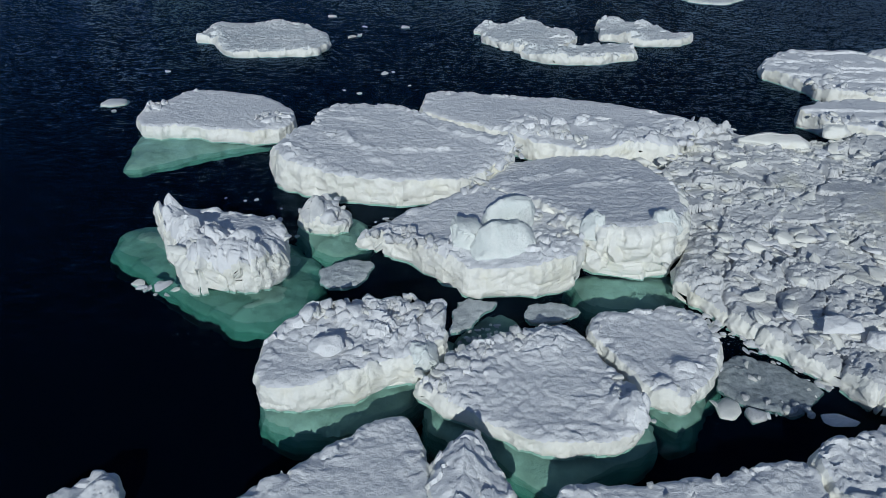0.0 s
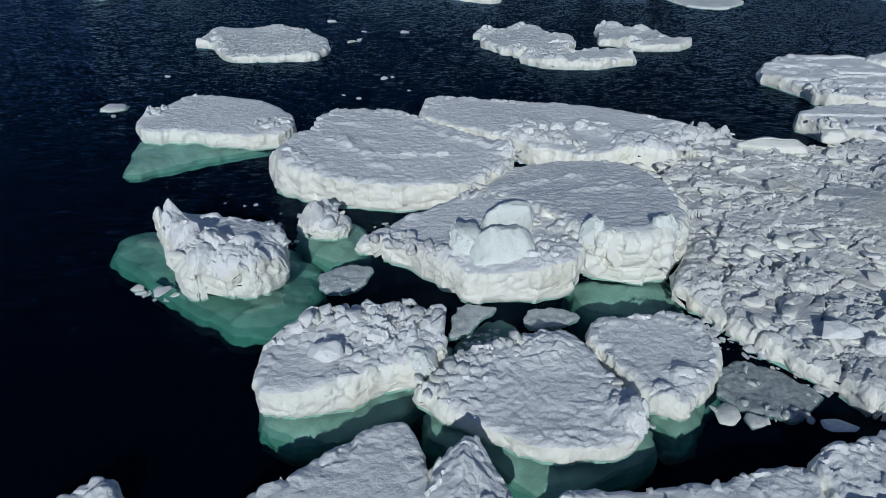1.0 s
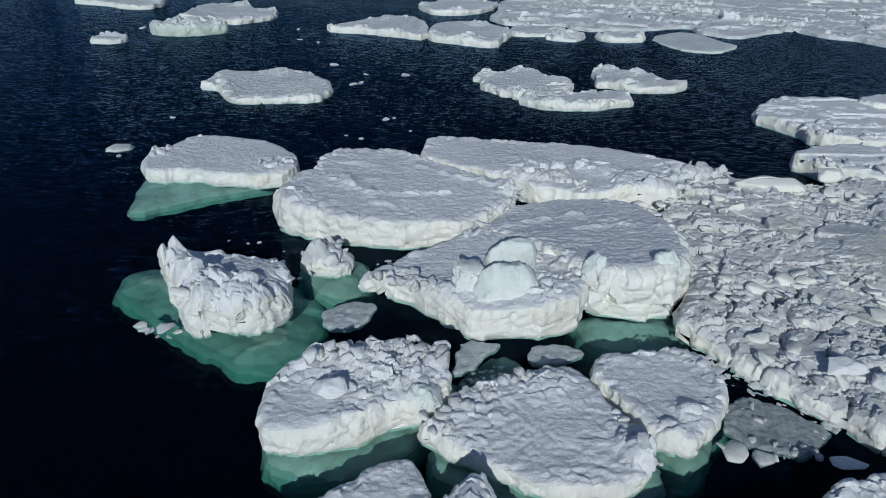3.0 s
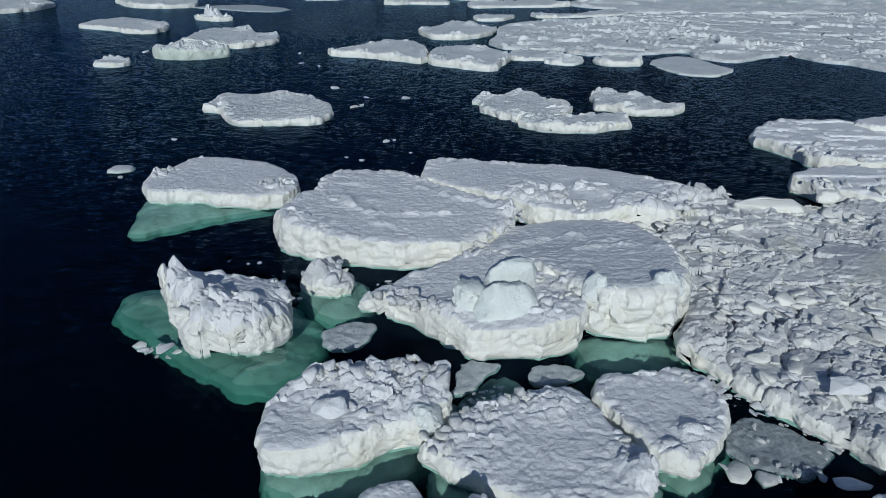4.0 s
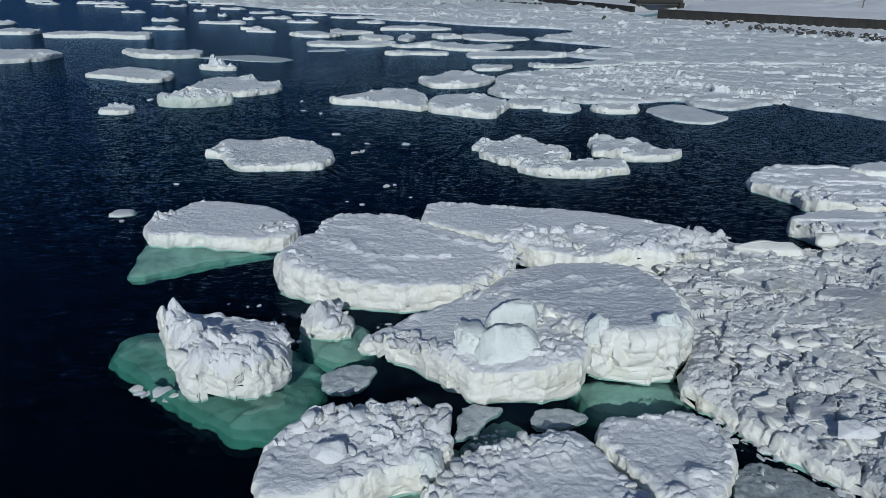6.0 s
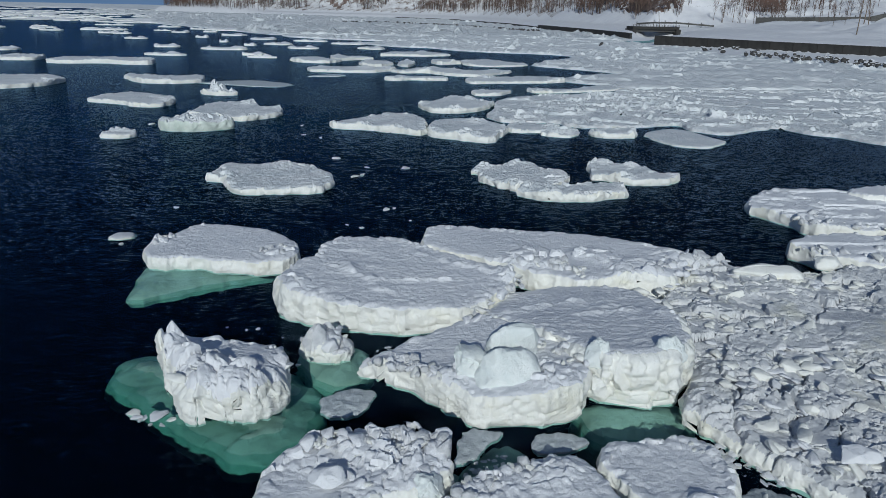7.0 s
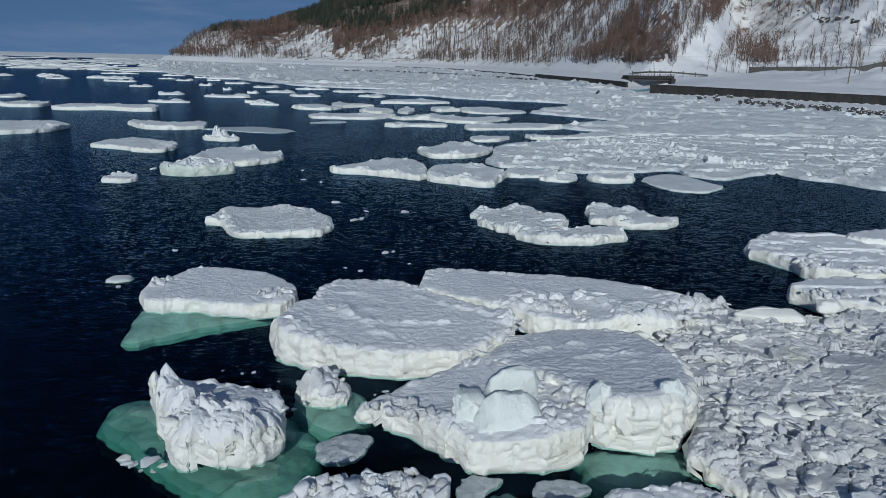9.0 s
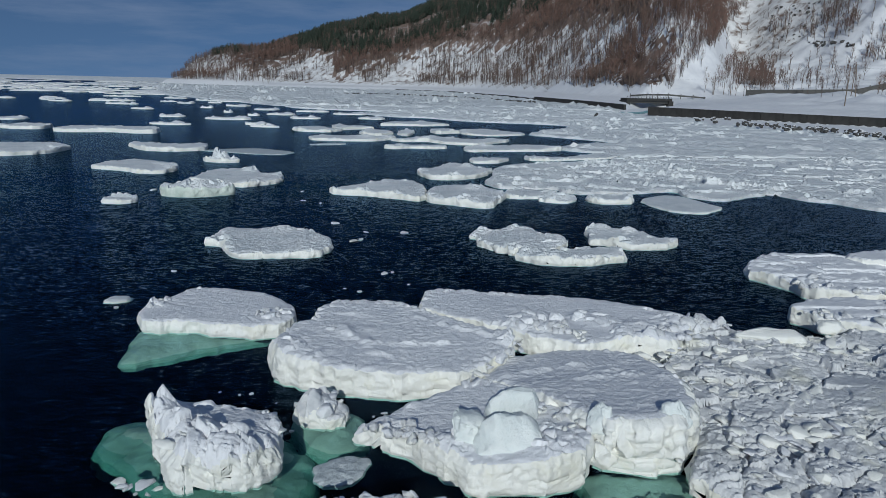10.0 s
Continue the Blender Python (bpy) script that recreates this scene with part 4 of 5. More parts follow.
drift([(-16.4, 45.5), (-16.2, 46.9), (-16.5, 50.2), (-14.8, 49.9), (-11.9, 50.3), (-10.2, 50.2), (-8.6, 48.1), (-7.7, 47.1), (-7.3, 44.8), (-8.1, 43.0), (-11.0, 42.5), (-13.4, 42.2), (-14.4, 44.0), (-14.7, 45.4), (-15.9, 45.8)], 0.45, 60, 0.08)
drift([(2.3, 49.3), (3.0, 50.7), (5.1, 51.2), (5.9, 52.5), (7.4, 52.0), (8.0, 49.7), (9.6, 49.2), (9.4, 46.6), (7.9, 45.2), (6.0, 44.6), (5.1, 44.4), (4.1, 45.4), (3.0, 46.8), (3.0, 49.1)], 0.5, 64, 0.08)
drift([(5.1, 43.3), (5.8, 44.4), (8.7, 45.0), (11.1, 45.5), (13.0, 45.7), (12.5, 43.0), (12.1, 43.1), (9.7, 42.0), (6.7, 42.1), (5.5, 43.0)], 0.6, 68, 0.08)
drift([(11.7, 51.7), (12.8, 53.2), (14.7, 51.7), (16.3, 51.0), (16.4, 48.8), (17.9, 49.1), (17.8, 48.0), (16.5, 46.8), (14.2, 46.5), (13.1, 47.1), (11.8, 48.3), (11.3, 47.9), (11.6, 49.8)], 0.55, 72, 0.08)
drift([(-17.5, 33.1), (-17.3, 34.0), (-16.5, 34.1), (-16.1, 33.4), (-16.7, 33.0)], 0.2, 56, 0.07, "small humped floe of white drift ice")
drift([(-44.1, 84.9), (-44.0, 87.9), (-42.6, 89.6), (-41.0, 92.4), (-38.6, 91.0), (-35.6, 88.0), (-33.4, 86.2), (-32.7, 83.3), (-33.6, 81.0), (-35.8, 80.7), (-39.0, 83.0), (-42.1, 84.0)], 0.55, 76, 0.16)
drift([(-28.1, 75.2), (-27.8, 76.5), (-28.2, 81.5), (-26.4, 83.5), (-22.9, 83.4), (-20.9, 80.0), (-18.3, 79.3), (-17.9, 75.7), (-20.0, 72.5), (-21.6, 71.8), (-24.6, 73.5), (-26.8, 74.5)], 0.6, 80, 0.13)
drift([(-27.9, 67.0), (-27.2, 68.2), (-25.0, 69.0), (-22.8, 69.0), (-20.6, 67.6), (-21.5, 66.4), (-23.6, 64.9), (-25.8, 65.1), (-27.2, 65.6)], 1.0, 84, 0.13, "greenish humped block of old ice")
drift([(-31.3, 61.8), (-30.7, 62.9), (-29.6, 63.4), (-28.2, 62.6), (-28.3, 61.5), (-29.3, 60.8), (-30.6, 61.0)], 0.45, 88, 0.13, "small humped floe of white drift ice")
drift([(-33.5, 95.5), (-32.1, 95.6), (-31.8, 97.9), (-30.2, 96.0), (-27.7, 94.2), (-27.7, 93.8), (-29.6, 92.8), (-32.3, 93.7)], 0.5, 92, 0.16, "small floe with a pointed ice hummock")
drift([(-38.5, 108.1), (-35.0, 111.7), (-29.9, 113.7), (-22.7, 108.7), (-24.0, 104.1), (-29.4, 104.8), (-34.6, 107.2)], 0.1, 96, 0.25, "thin grey sheet of new ice")
drift([(-51.4, 112.7), (-52.2, 117.0), (-48.7, 112.2), (-41.4, 113.9), (-41.0, 116.2), (-38.6, 113.9), (-37.5, 108.4), (-42.0, 105.7), (-46.8, 106.5), (-50.3, 111.4)], 0.7, 100, 0.2, "long floe of drift ice with a raised broken rim")
drift([(-74.2, 102.1), (-72.0, 108.4), (-66.6, 111.2), (-62.4, 111.1), (-57.9, 107.0), (-57.2, 103.0), (-58.4, 98.6), (-61.5, 95.7), (-68.6, 94.4)], 0.7, 104, 0.2)
drift([(-95.8, 147.0), (-92.6, 152.7), (-88.6, 153.6), (-84.0, 149.2), (-85.0, 144.4), (-90.0, 144.0)], 0.8, 108, 0.28)
drift([(-80.0, 140.0), (-79.0, 147.6), (-72.4, 149.4), (-65.0, 149.0), (-59.7, 146.2), (-57.8, 139.6), (-62.0, 138.5), (-68.1, 141.0), (-74.8, 138.4)], 0.9, 112, 0.28)
drift([(-11.3, 70.0), (-10.7, 68.3), (-9.8, 70.4), (-7.7, 73.1), (-5.4, 75.7), (-2.9, 76.0), (-1.4, 72.3), (-1.3, 65.0), (-4.2, 66.3), (-7.8, 67.9), (-10.2, 68.3)], 0.7, 116, 0.12)
drift([(-1.1, 68.0), (-0.3, 71.6), (1.6, 73.1), (4.0, 72.2), (5.8, 71.2), (7.0, 68.9), (6.5, 66.2), (5.0, 61.7), (2.5, 62.9), (-0.9, 64.7)], 0.7, 120, 0.12)
drift([(-2.7, 85.1), (-2.1, 85.4), (0.4, 89.4), (2.0, 94.2), (4.3, 90.6), (6.4, 87.9), (7.3, 88.2), (5.3, 82.6), (1.8, 80.2), (-1.0, 80.8)], 0.7, 124, 0.14)
drift([(7.1, 70.9), (9.2, 73.9), (10.9, 72.5), (12.4, 71.0), (10.9, 68.3), (8.5, 67.7), (7.2, 67.9)], 0.35, 128, 0.14)
drift([(10.1, 66.8), (11.0, 69.2), (13.1, 70.6), (14.3, 69.0), (14.3, 67.0), (12.7, 65.5), (11.2, 66.0)], 0.8, 132, 0.12, "heap of yellowish broken ice")
drift([(15.2, 67.8), (16.8, 68.6), (19.3, 69.2), (20.2, 68.3), (19.7, 66.3), (17.8, 65.5), (15.6, 65.9)], 0.55, 136, 0.12)
drift([(20.8, 68.0), (24.2, 71.3), (26.3, 70.4), (27.2, 66.4), (28.1, 64.1), (24.8, 60.9), (22.2, 61.8), (21.2, 64.6)], 0.25, 140, 0.14, "thin flat plate of grey-white ice")
drift([(-33.4, 154.9), (-33.1, 163.1), (-29.6, 166.4), (-24.2, 157.7), (-21.6, 157.8), (-24.6, 151.6), (-31.2, 153.2), (-33.1, 156.3)], 0.6, 148, 0.25)
drift([(-26.5, 168.2), (-25.1, 173.2), (-21.5, 167.5), (-19.0, 170.5), (-15.0, 165.2), (-17.1, 164.9), (-20.8, 161.8), (-23.1, 159.2)], 0.7, 152, 0.25)
drift([(-17.5, 150.4), (-16.6, 160.1), (-10.9, 156.0), (-9.7, 150.6), (-12.6, 145.1), (-15.9, 147.3)], 0.6, 156, 0.22)
drift([(-25.8, 134.5), (-24.5, 137.1), (-20.3, 139.8), (-14.2, 136.9), (-9.9, 141.0), (-8.3, 137.4), (-12.5, 131.1), (-19.1, 130.8), (-24.0, 130.9)], 0.6, 160, 0.22)
drift([(-23.2, 122.1), (-19.5, 126.5), (-16.5, 124.8), (-17.9, 122.7), (-22.8, 121.6)], 0.15, 164, 0.25, "thin grey sheet of new ice")
drift([(-9.0, 152.9), (-7.3, 161.0), (-5.1, 155.3), (-6.0, 145.2), (-8.5, 147.7)], 0.6, 168, 0.22)
drift([(-9.5, 134.4), (-6.1, 134.7), (-1.7, 143.2), (3.0, 137.0), (8.6, 135.6), (12.2, 137.9), (15.1, 137.6), (8.1, 127.3), (2.8, 127.3), (-2.7, 133.4), (-7.0, 131.1)], 0.6, 172, 0.22)
drift([(-9.7, 118.4), (-7.5, 121.2), (-3.5, 122.6), (1.1, 121.9), (1.8, 119.4), (-1.4, 118.3), (-4.5, 119.3), (-7.3, 116.9)], 0.5, 176, 0.2)
drift([(4.8, 100.8), (6.5, 102.0), (9.1, 102.5), (11.1, 102.6), (8.8, 98.6), (5.5, 98.0)], 0.5, 180, 0.18)
drift([(4.4, 118.9), (7.8, 121.8), (13.2, 125.3), (19.8, 126.7), (22.9, 120.7), (18.4, 117.8), (10.4, 116.2), (5.4, 114.2)], 0.5, 184, 0.2)
drift([(-15.4, 178.2), (-13.4, 192.1), (-3.9, 192.7), (2.5, 186.9), (3.5, 184.6), (-3.6, 179.9), (-11.1, 179.8)], 0.6, 192, 0.28)
drift([(-2.1, 159.7), (2.2, 166.4), (5.4, 157.5), (3.4, 155.9), (0.1, 153.3)], 0.7, 196, 0.25)
drift([(4.9, 163.6), (10.7, 169.4), (19.6, 160.3), (20.5, 155.4), (12.0, 149.9), (5.9, 153.2)], 0.4, 200, 0.25)
drift([(13.5, 106.2), (16.0, 108.0), (20.4, 107.2), (27.9, 115.7), (31.0, 112.6), (29.1, 109.0), (19.9, 104.2), (14.4, 102.5)], 0.3, 204, 0.22)


# ---- pack ice sheets that lead to the shore ----
def plates(size, seed, amp, ridge, leads=()):
    """Relief of frozen-together plates: steps, heaped seams, open cracks, and leads down to the water."""
    def relief(x, y, d):
        wx, wy = x + 0.35 * size * fbm(x, y, 0, 0.7 / size, 3, seed), y + 0.35 * size * fbm(x, y, 4, 0.7 / size, 3, seed + 1)
        e, r, ox, oy = cells(wx, wy, size, seed)
        e2, r2, _, _ = cells(wx * 1.1 + 40, wy * 1.1, size * 0.42, seed + 9)
        patch = np.clip(0.5 + 1.6 * fbm(x, y, 0, 0.3 / size, 3, seed + 4), 0, 1)
        heap = np.exp(-e / 0.10) * np.clip(0.4 + 1.3 * fbm(x, y, 0, 0.4 / size, 3, seed + 3), 0, 1)
        z = amp * (r[0] - 0.5) + 0.3 * amp * (r[1] - 0.5) * ox + heap * ridge * rubble(x, y, size * 0.16, seed + 5, 0.9)
        z = z + patch * (amp * 0.6 * (r2[0] - 0.5) + 0.35 * ridge * np.exp(-e2 / 0.12) * rubble(x, y, size * 0.1, seed + 6, 0.9))
        z = z - 0.45 * np.exp(-(e / 0.045) ** 2) * (r[2] > 0.3)
        z = z - patch * 0.25 * np.exp(-(e2 / 0.07) ** 2) * (r2[2] > 0.5)
        for cx, cy, rx, ry in leads:
            q = np.hypot((x - cx) / rx, (y - cy) / ry) + 0.5 * fbm(x, y, 0, 2.2 / (rx + ry), 4, seed + 11)
            z = z - 2.5 * np.clip((1 - q) * 5, 0, 1)
        return z * np.clip(0.15 + d / (0.25 * size), 0, 1)
    return relief


near_sheet = floe([(54.7, 57.4), (43.8, 63.8), (41.5, 68.3), (39.0, 70.1), (37.7, 73.7), (33.4, 71.3), (30.4, 68.5), (28.8, 69.0), (26.5, 71.0), (27.0, 74.6), (20.6, 71.9), (17.6, 72.1),
                   (14.8, 71.2), (13.4, 74.4), (10.5, 74.2), (7.4, 74.0), (5.6, 77.6), (7.4, 86.5), (7.8, 91.3), (12.8, 96.7), (19.1, 99.9), (25.1, 104.0), (31.4, 109.2), (60.0, 112.0), (90.0, 118.0), (96.0, 60.0)], 0.30, 161, 0.28,
                  "wide sheet of packed drift ice with low ridges", category="pack ice", name="pack_ice", crowd=True, crease=34, top=PACKSNOW, side=RUBBLE, ragged=0.5, relief=plates(4.2, 71, 0.45, 0.8), snow=0.08, depth=0.03, rim=(0.8, 0.2, 0.5))
mid_sheet = floe([(31.8, 110.4), (28.0, 116.1), (22.8, 120.1), (22.8, 125.5), (29.4, 131.7), (37.6, 137.4), (34.4, 143.5), (29.3, 148.2), (22.5, 152.9), (21.2, 157.7), (25.9, 166.4), (34.3, 181.7),
                  (37.9, 192.5), (29.4, 200.3), (17.8, 202.0), (4.5, 209.2), (-2.6, 219.8), (-13.7, 222.5), (-21.8, 230.6), (-26.8, 241.1), (-18.1, 259.5), (-38.2, 265.1), (-58.2, 277.5), (-66.0, 292.0), (-40.0, 300.0),
                  (40.0, 330.0), (79.0, 300.0), (84.0, 262.0), (92.0, 234.0), (110.0, 190.0), (124.0, 150.0), (91.0, 118.8), (60.0, 112.8)], 0.36, 162, 0.78,
                 "wide sheet of packed drift ice with low ridges", category="pack ice", name="pack_ice", crowd=True, crease=34, top=PACKSNOW, side=PACKSNOW, ragged=1.2, relief=plates(6.5, 81, 0.6, 1.3), snow=0.1, depth=0.03, rim=(1.5, 0.4, 1.0))
far_sheet = floe([(-40.0, 303.0), (-68.0, 296.0), (-76.0, 306.0), (-105.0, 343.0), (-132.0, 380.0), (-190.0, 458.0), (-225.0, 560.0), (-262.0, 650.0), (-330.0, 800.0), (-520.0, 980.0), (-400.0, 1040.0), (-188.0, 904.0),
                  (-51.0, 838.0), (16.0, 752.0), (58.0, 568.0), (67.0, 471.0), (76.0, 414.0), (84.0, 368.0), (85.0, 320.0), (78.0, 304.0), (40.0, 333.0)], 0.55, 163, 2.2,
                 "wide sheet of packed drift ice with low ridges", category="pack ice", name="pack_ice", crowd=True, crease=34, top=FARSNOW, side=FARSNOW, ragged=5.0, relief=plates(11.0, 91, 1.0, 3.0, [(-80, 352, 24, 5), (-140, 440, 40, 8), (-60, 400, 22, 4), (-200, 560, 40, 10), (-120, 520, 30, 6)]), snow=0.2, rim=(3.0, 0.6, 4.0),
                 depth=0.05)

# ---- scattered drift ice farther out ----
PROTO = []
for k in range(7):
    rnd = random.Random(300 + k)
    ring = [(rnd.uniform(0.65, 1.1) * 4.5 * math.cos(a * math.tau / 9), rnd.uniform(0.65, 1.1) * 3.2 * math.sin(a * math.tau / 9)) for a in range(9)]
    ob = floe(ring, 0.42, 320 + k, 0.4, "far floe of white drift ice", category="drift ice", name="drift_ice", group="scattered drift ice", ragged=0.4, depth=0.03, spots=[(1.5, 0.5, 1.5, 0.7, 0.8), (-2, -1, 1.2, 0.5, 0.8)],
              rim=(0.8, 0.3, 0.7), snow=0.08)
    PROTO.append(ob)


def scatter(n, seed, xa, xb, ya, yb, sa, sb):
    """Strews copies of the far floes over a stretch of the sea, clear of the shore line."""
    rnd = random.Random(seed)
    for k in range(n):
        y = ya * (yb / ya) ** rnd.random()
        x = rnd.uniform(xa, xb) * y
        s = rnd.uniform(sa, sb) * rnd.choice((0.6, 1.0, 1.0, 1.5))
        ob = copy_thing(rnd.choice(PROTO), pose(x, y, 0, 0, 0, rnd.uniform(-25, 25) + rnd.choice((0, 180))))
        ob.scale = (s * rnd.uniform(1.0, 2.2), s, max(0.6, min(1.15, s ** 0.4)))


scatter(14, 2, -0.66, -0.3, 300, 420, 0.7, 1.4)
scatter(60, 3, -0.68, -0.36, 430, 700, 1.0, 2.4)
scatter(100, 4, -0.70, -0.34, 640, 1400, 1.5, 3.8)
scatter(60, 5, -0.75, -0.40, 1400, 3000, 8.0, 18.0)
for ob, (x, y, wide, deep) in zip(PROTO, ((-40, 205, 11, 7), (-78, 201, 10, 7), (-66, 168, 10, 6), (-59, 194, 16, 8), (-46, 173, 8, 5), (-111, 176, 12, 9), (-20, 210, 9, 9))):
    ob.matrix_basis = pose(x, y, 0, 0, 0, 4 * math.sin(x)) @ Matrix.Diagonal((wide / 9, deep / 6.4, 0.9, 1))
for k, (x, y, wide, deep) in enumerate(((-165, 300, 12, 9), (-133, 285, 12, 9), (-105, 244, 8, 8), (-111, 304, 9, 9), (-83, 285, 13, 10), (-64, 257, 11, 10), (-51, 224, 10, 8), (-127, 282, 9, 7), (-71, 232, 4, 4), (-42, 165, 7, 3),
                                        (-88, 262, 6, 4), (-58, 215, 5, 3), (-30, 235, 14, 8), (-45, 248, 13, 6))):
    ob = copy_thing(PROTO[k % 7], pose(x, y, 0, 0, 0, 4 * math.cos(k)))
    ob.scale = (wide / 9, deep / 6.4, 0.9)
horizon_sheet = floe([(-560, 1330), (-700, 1500), (-1250, 1900), (-1900, 2300), (-2500, 3000), (-3500, 4500), (-1200, 4600), (-500, 2400), (-420, 1560)], 0.7, 164, 24.0,
                     "distant band of pack ice along the horizon", category="pack ice", name="pack_ice", crowd=True, crease=34, top=FARSNOW, ragged=40.0, depth=0.05, rim=(10, 1.0, 30), snow=0.4,
                     relief=plates(120.0, 95, 1.0, 2.0, [(-1300, 2100, 250, 60), (-1700, 2700, 400, 80), (-900, 1750, 160, 40), (-1500, 3500, 500, 120)]))

# ---- shore: snow slope, sea walls, road bank, hill ----
COAST = [(215, 90), (175, 140), (131, 197), (107, 224), (81, 261), (92, 285), (112, 322), (118, 346), (106, 352), (98, 341), (88, 320), (84, 368),
         (76, 414), (67, 471), (58, 568), (16, 752), (-51, 838), (-188, 904), (-300, 985), (-400, 1085), (-478, 1195), (-470, 1290), (-380, 1400), (-150, 1600),
         (700, 1600), (700, 90)]
LAND = np.array(COAST, float)


def land_height(x, y):
    """Height of the snow-covered land, and the distance inland."""
    s, _, _ = outline_distance(x, y, LAND)
    a = x / np.maximum(y, 1)
    u = s + 9 * fbm(x, y, 0, 1 / 45, 3, 501) * np.clip((s - 25) / 40, 0, 1)
    near = np.interp(u, [-60, -40, 0.4, 3, 28, 45, 100, 175, 215, 250, 330, 450], [-0.8, 0.0, 1.3, 3.9, 5.4, 6.2, 9.0, 14.2, 22, 43, 105, 150])
    far = np.interp(u, [-60, -12, 0.4, 3, 12, 28, 50, 110, 170, 260, 400], [-0.8, -0.4, 0.7, 3.4, 4.2, 5.5, 15, 62, 95, 115, 125])
    cliff = np.interp(u, [-60, -12, 0.4, 8, 20, 31, 43, 56, 76, 125, 260, 400], [-0.8, -0.4, 0.7, 7, 13, 24, 62, 80, 95, 101, 112, 125])
    w = np.clip((0.45 + 0.01 * fbm(x, y, 0, 1 / 80, 2, 505) - a) / 0.13, 0, 1)
    w = w * w * (3 - 2 * w)
    z = near * (1 - w) + far * w
    w = np.clip((-230 - x) / 80, 0, 1)
    z = z * (1 - w) + cliff * w
    top = np.interp(x, [-480, -380, -300, -190, -60, 0, 100, 300], [56, 60, 66, 101, 114, 136, 178, 205])
    z = np.where(z > 6, 6 + (z - 6) * top / 122, z)
    inland = np.clip((s - 30) / 60, 0, 1)
    gully = np.abs(fbm(x, y, 0, 1 / 60, 4, 511)) - 0.25
    z = z + inland * (9 * gully + 3 * fbm(x, y, 0, 1 / 22, 4, 512)) + np.clip(s / 30, 0, 1) * 0.5 * fbm(x, y, 0, 1 / 9, 3, 513) + 0.15 * fbm(x, y, 0, 1 / 3, 3, 514)
    return z, s


def rise(x, y, z):
    """How steeply a place on the hill stands above the lookout, with a wavering margin."""
    return (z - 7.5) / y + 0.005 * fbm(x, y, 0, 1 / 45, 3, 603)


def fir_edge(a):
    """The rise above which firs cover the hill."""
    return np.interp(a, [-0.36, -0.287, -0.222, -0.174, -0.109, -0.061, -0.029, 0.02, 0.068, 0.1, 0.147, 0.177, 0.19], [0.03, 0.038, 0.044, 0.043, 0.039, 0.046, 0.056, 0.066, 0.071, 0.087, 0.107, 0.131, 0.3])


def thicket(x, y, z, a):
    """Where the brown wood stands so dense that the snow hardly shows."""
    e = rise(x, y, z)
    upper = (e > np.interp(a, [-0.142, -0.101, -0.061, -0.02, 0.02, 0.101, 0.18, 0.259], [0.013, 0.024, 0.038, 0.052, 0.057, 0.060, 0.082, 0.107])) & (a < 0.30) & (a > -0.15)
    band = (a > 0.235) & (a < 0.342) & (e < np.interp(a, [0.235, 0.265, 0.303, 0.328, 0.342], [0.0, 0.0335, 0.073, 0.104, 0.12]))
    flank = (a >= 0.342) & (a < 0.45) & (e > np.interp(a, [0.342, 0.386, 0.442], [0.003, 0.0556, 0.122]))
    upper = upper & (e < fir_edge(a) + 0.003)
    head = (a < -0.2) & (np.abs(e - 0.02 - 0.35 * (a + 0.28)) < 0.009)
    return upper | band | flank | head


def land(x0, y0, x1, y1, cell, sink, hole=None):
    nx, ny = int((x1 - x0) / cell) + 1, int((y1 - y0) / cell) + 1
    gx, gy = (g.ravel() for g in np.meshgrid(x0 + np.arange(nx) * cell, y0 + np.arange(ny) * cell))
    z, s = land_height(gx, gy)
    idx = np.arange(nx * ny).reshape(ny, nx)
    f = np.stack([idx[:-1, :-1], idx[:-1, 1:], idx[1:, 1:], idx[1:, :-1]], -1).reshape(-1, 4)
    f = f[(s[f] > -46).any(1) & (gx[f] / np.maximum(gy[f], 1) < 1.3).all(1)]
    if hole:
        cx, cy = gx[f].mean(1), gy[f].mean(1)
        f = f[~((cx > hole[0]) & (cx < hole[2]) & (cy > hole[1]) & (cy < hole[3]))]
    me = mesh_of("ground", np.stack([gx, gy, z - sink], 1), f, HILL if cell > 3 else BANK)
    me.materials.append(BANK)
    me.materials.append(BRUSH)
    cx, cy, cz, inland = gx[f].mean(1), gy[f].mean(1), z[f].mean(1), s[f].mean(1)
    a = cx / np.maximum(cy, 1)
    cz = cz + cy * np.random.RandomState(17).uniform(-0.010, 0.010, len(cx))
    wooded = (thicket(cx, cy, cz + 4, a) | (rise(cx, cy, cz + 4) > fir_edge(a))) & (inland > 40) & (a + np.random.RandomState(18).uniform(-0.02, 0.02, len(a)) < 0.325)
    me.polygons.foreach_set("material_index", np.where(inland < 34, 1, np.where(wooded, 2, 0)).astype(np.int32))
    return me


tagged(new("ground", land(60, 130, 380, 560, 2.0, 0.0)), "snow-covered shore bank, road verge and lower slope", "ground", kind="structure")
tagged(new("ground", land(-540, 90, 700, 1600, 6.0, 0.3, hole=(66, 136, 374, 554))), "snow-covered hillside with bare earth patches and gullies", "hillside", kind="structure")


def box(bm, x0, y0, z0, x1, y1, z1, m=None):
    vs = [bm.verts.new(p) for p in ((x0, y0, z0), (x1, y0, z0), (x1, y1, z0), (x0, y1, z0), (x0, y0, z1), (x1, y0, z1), (x1, y1, z1), (x0, y1, z1))]
    if m is not None:
        for v in vs:
            v.co = m @ v.co
    for q in ((3, 2, 1, 0), (4, 5, 6, 7), (0, 1, 5, 4), (1, 2, 6, 5), (2, 3, 7, 6), (3, 0, 4, 7)):
        bm.faces.new([vs[i] for i in q])
    return vs


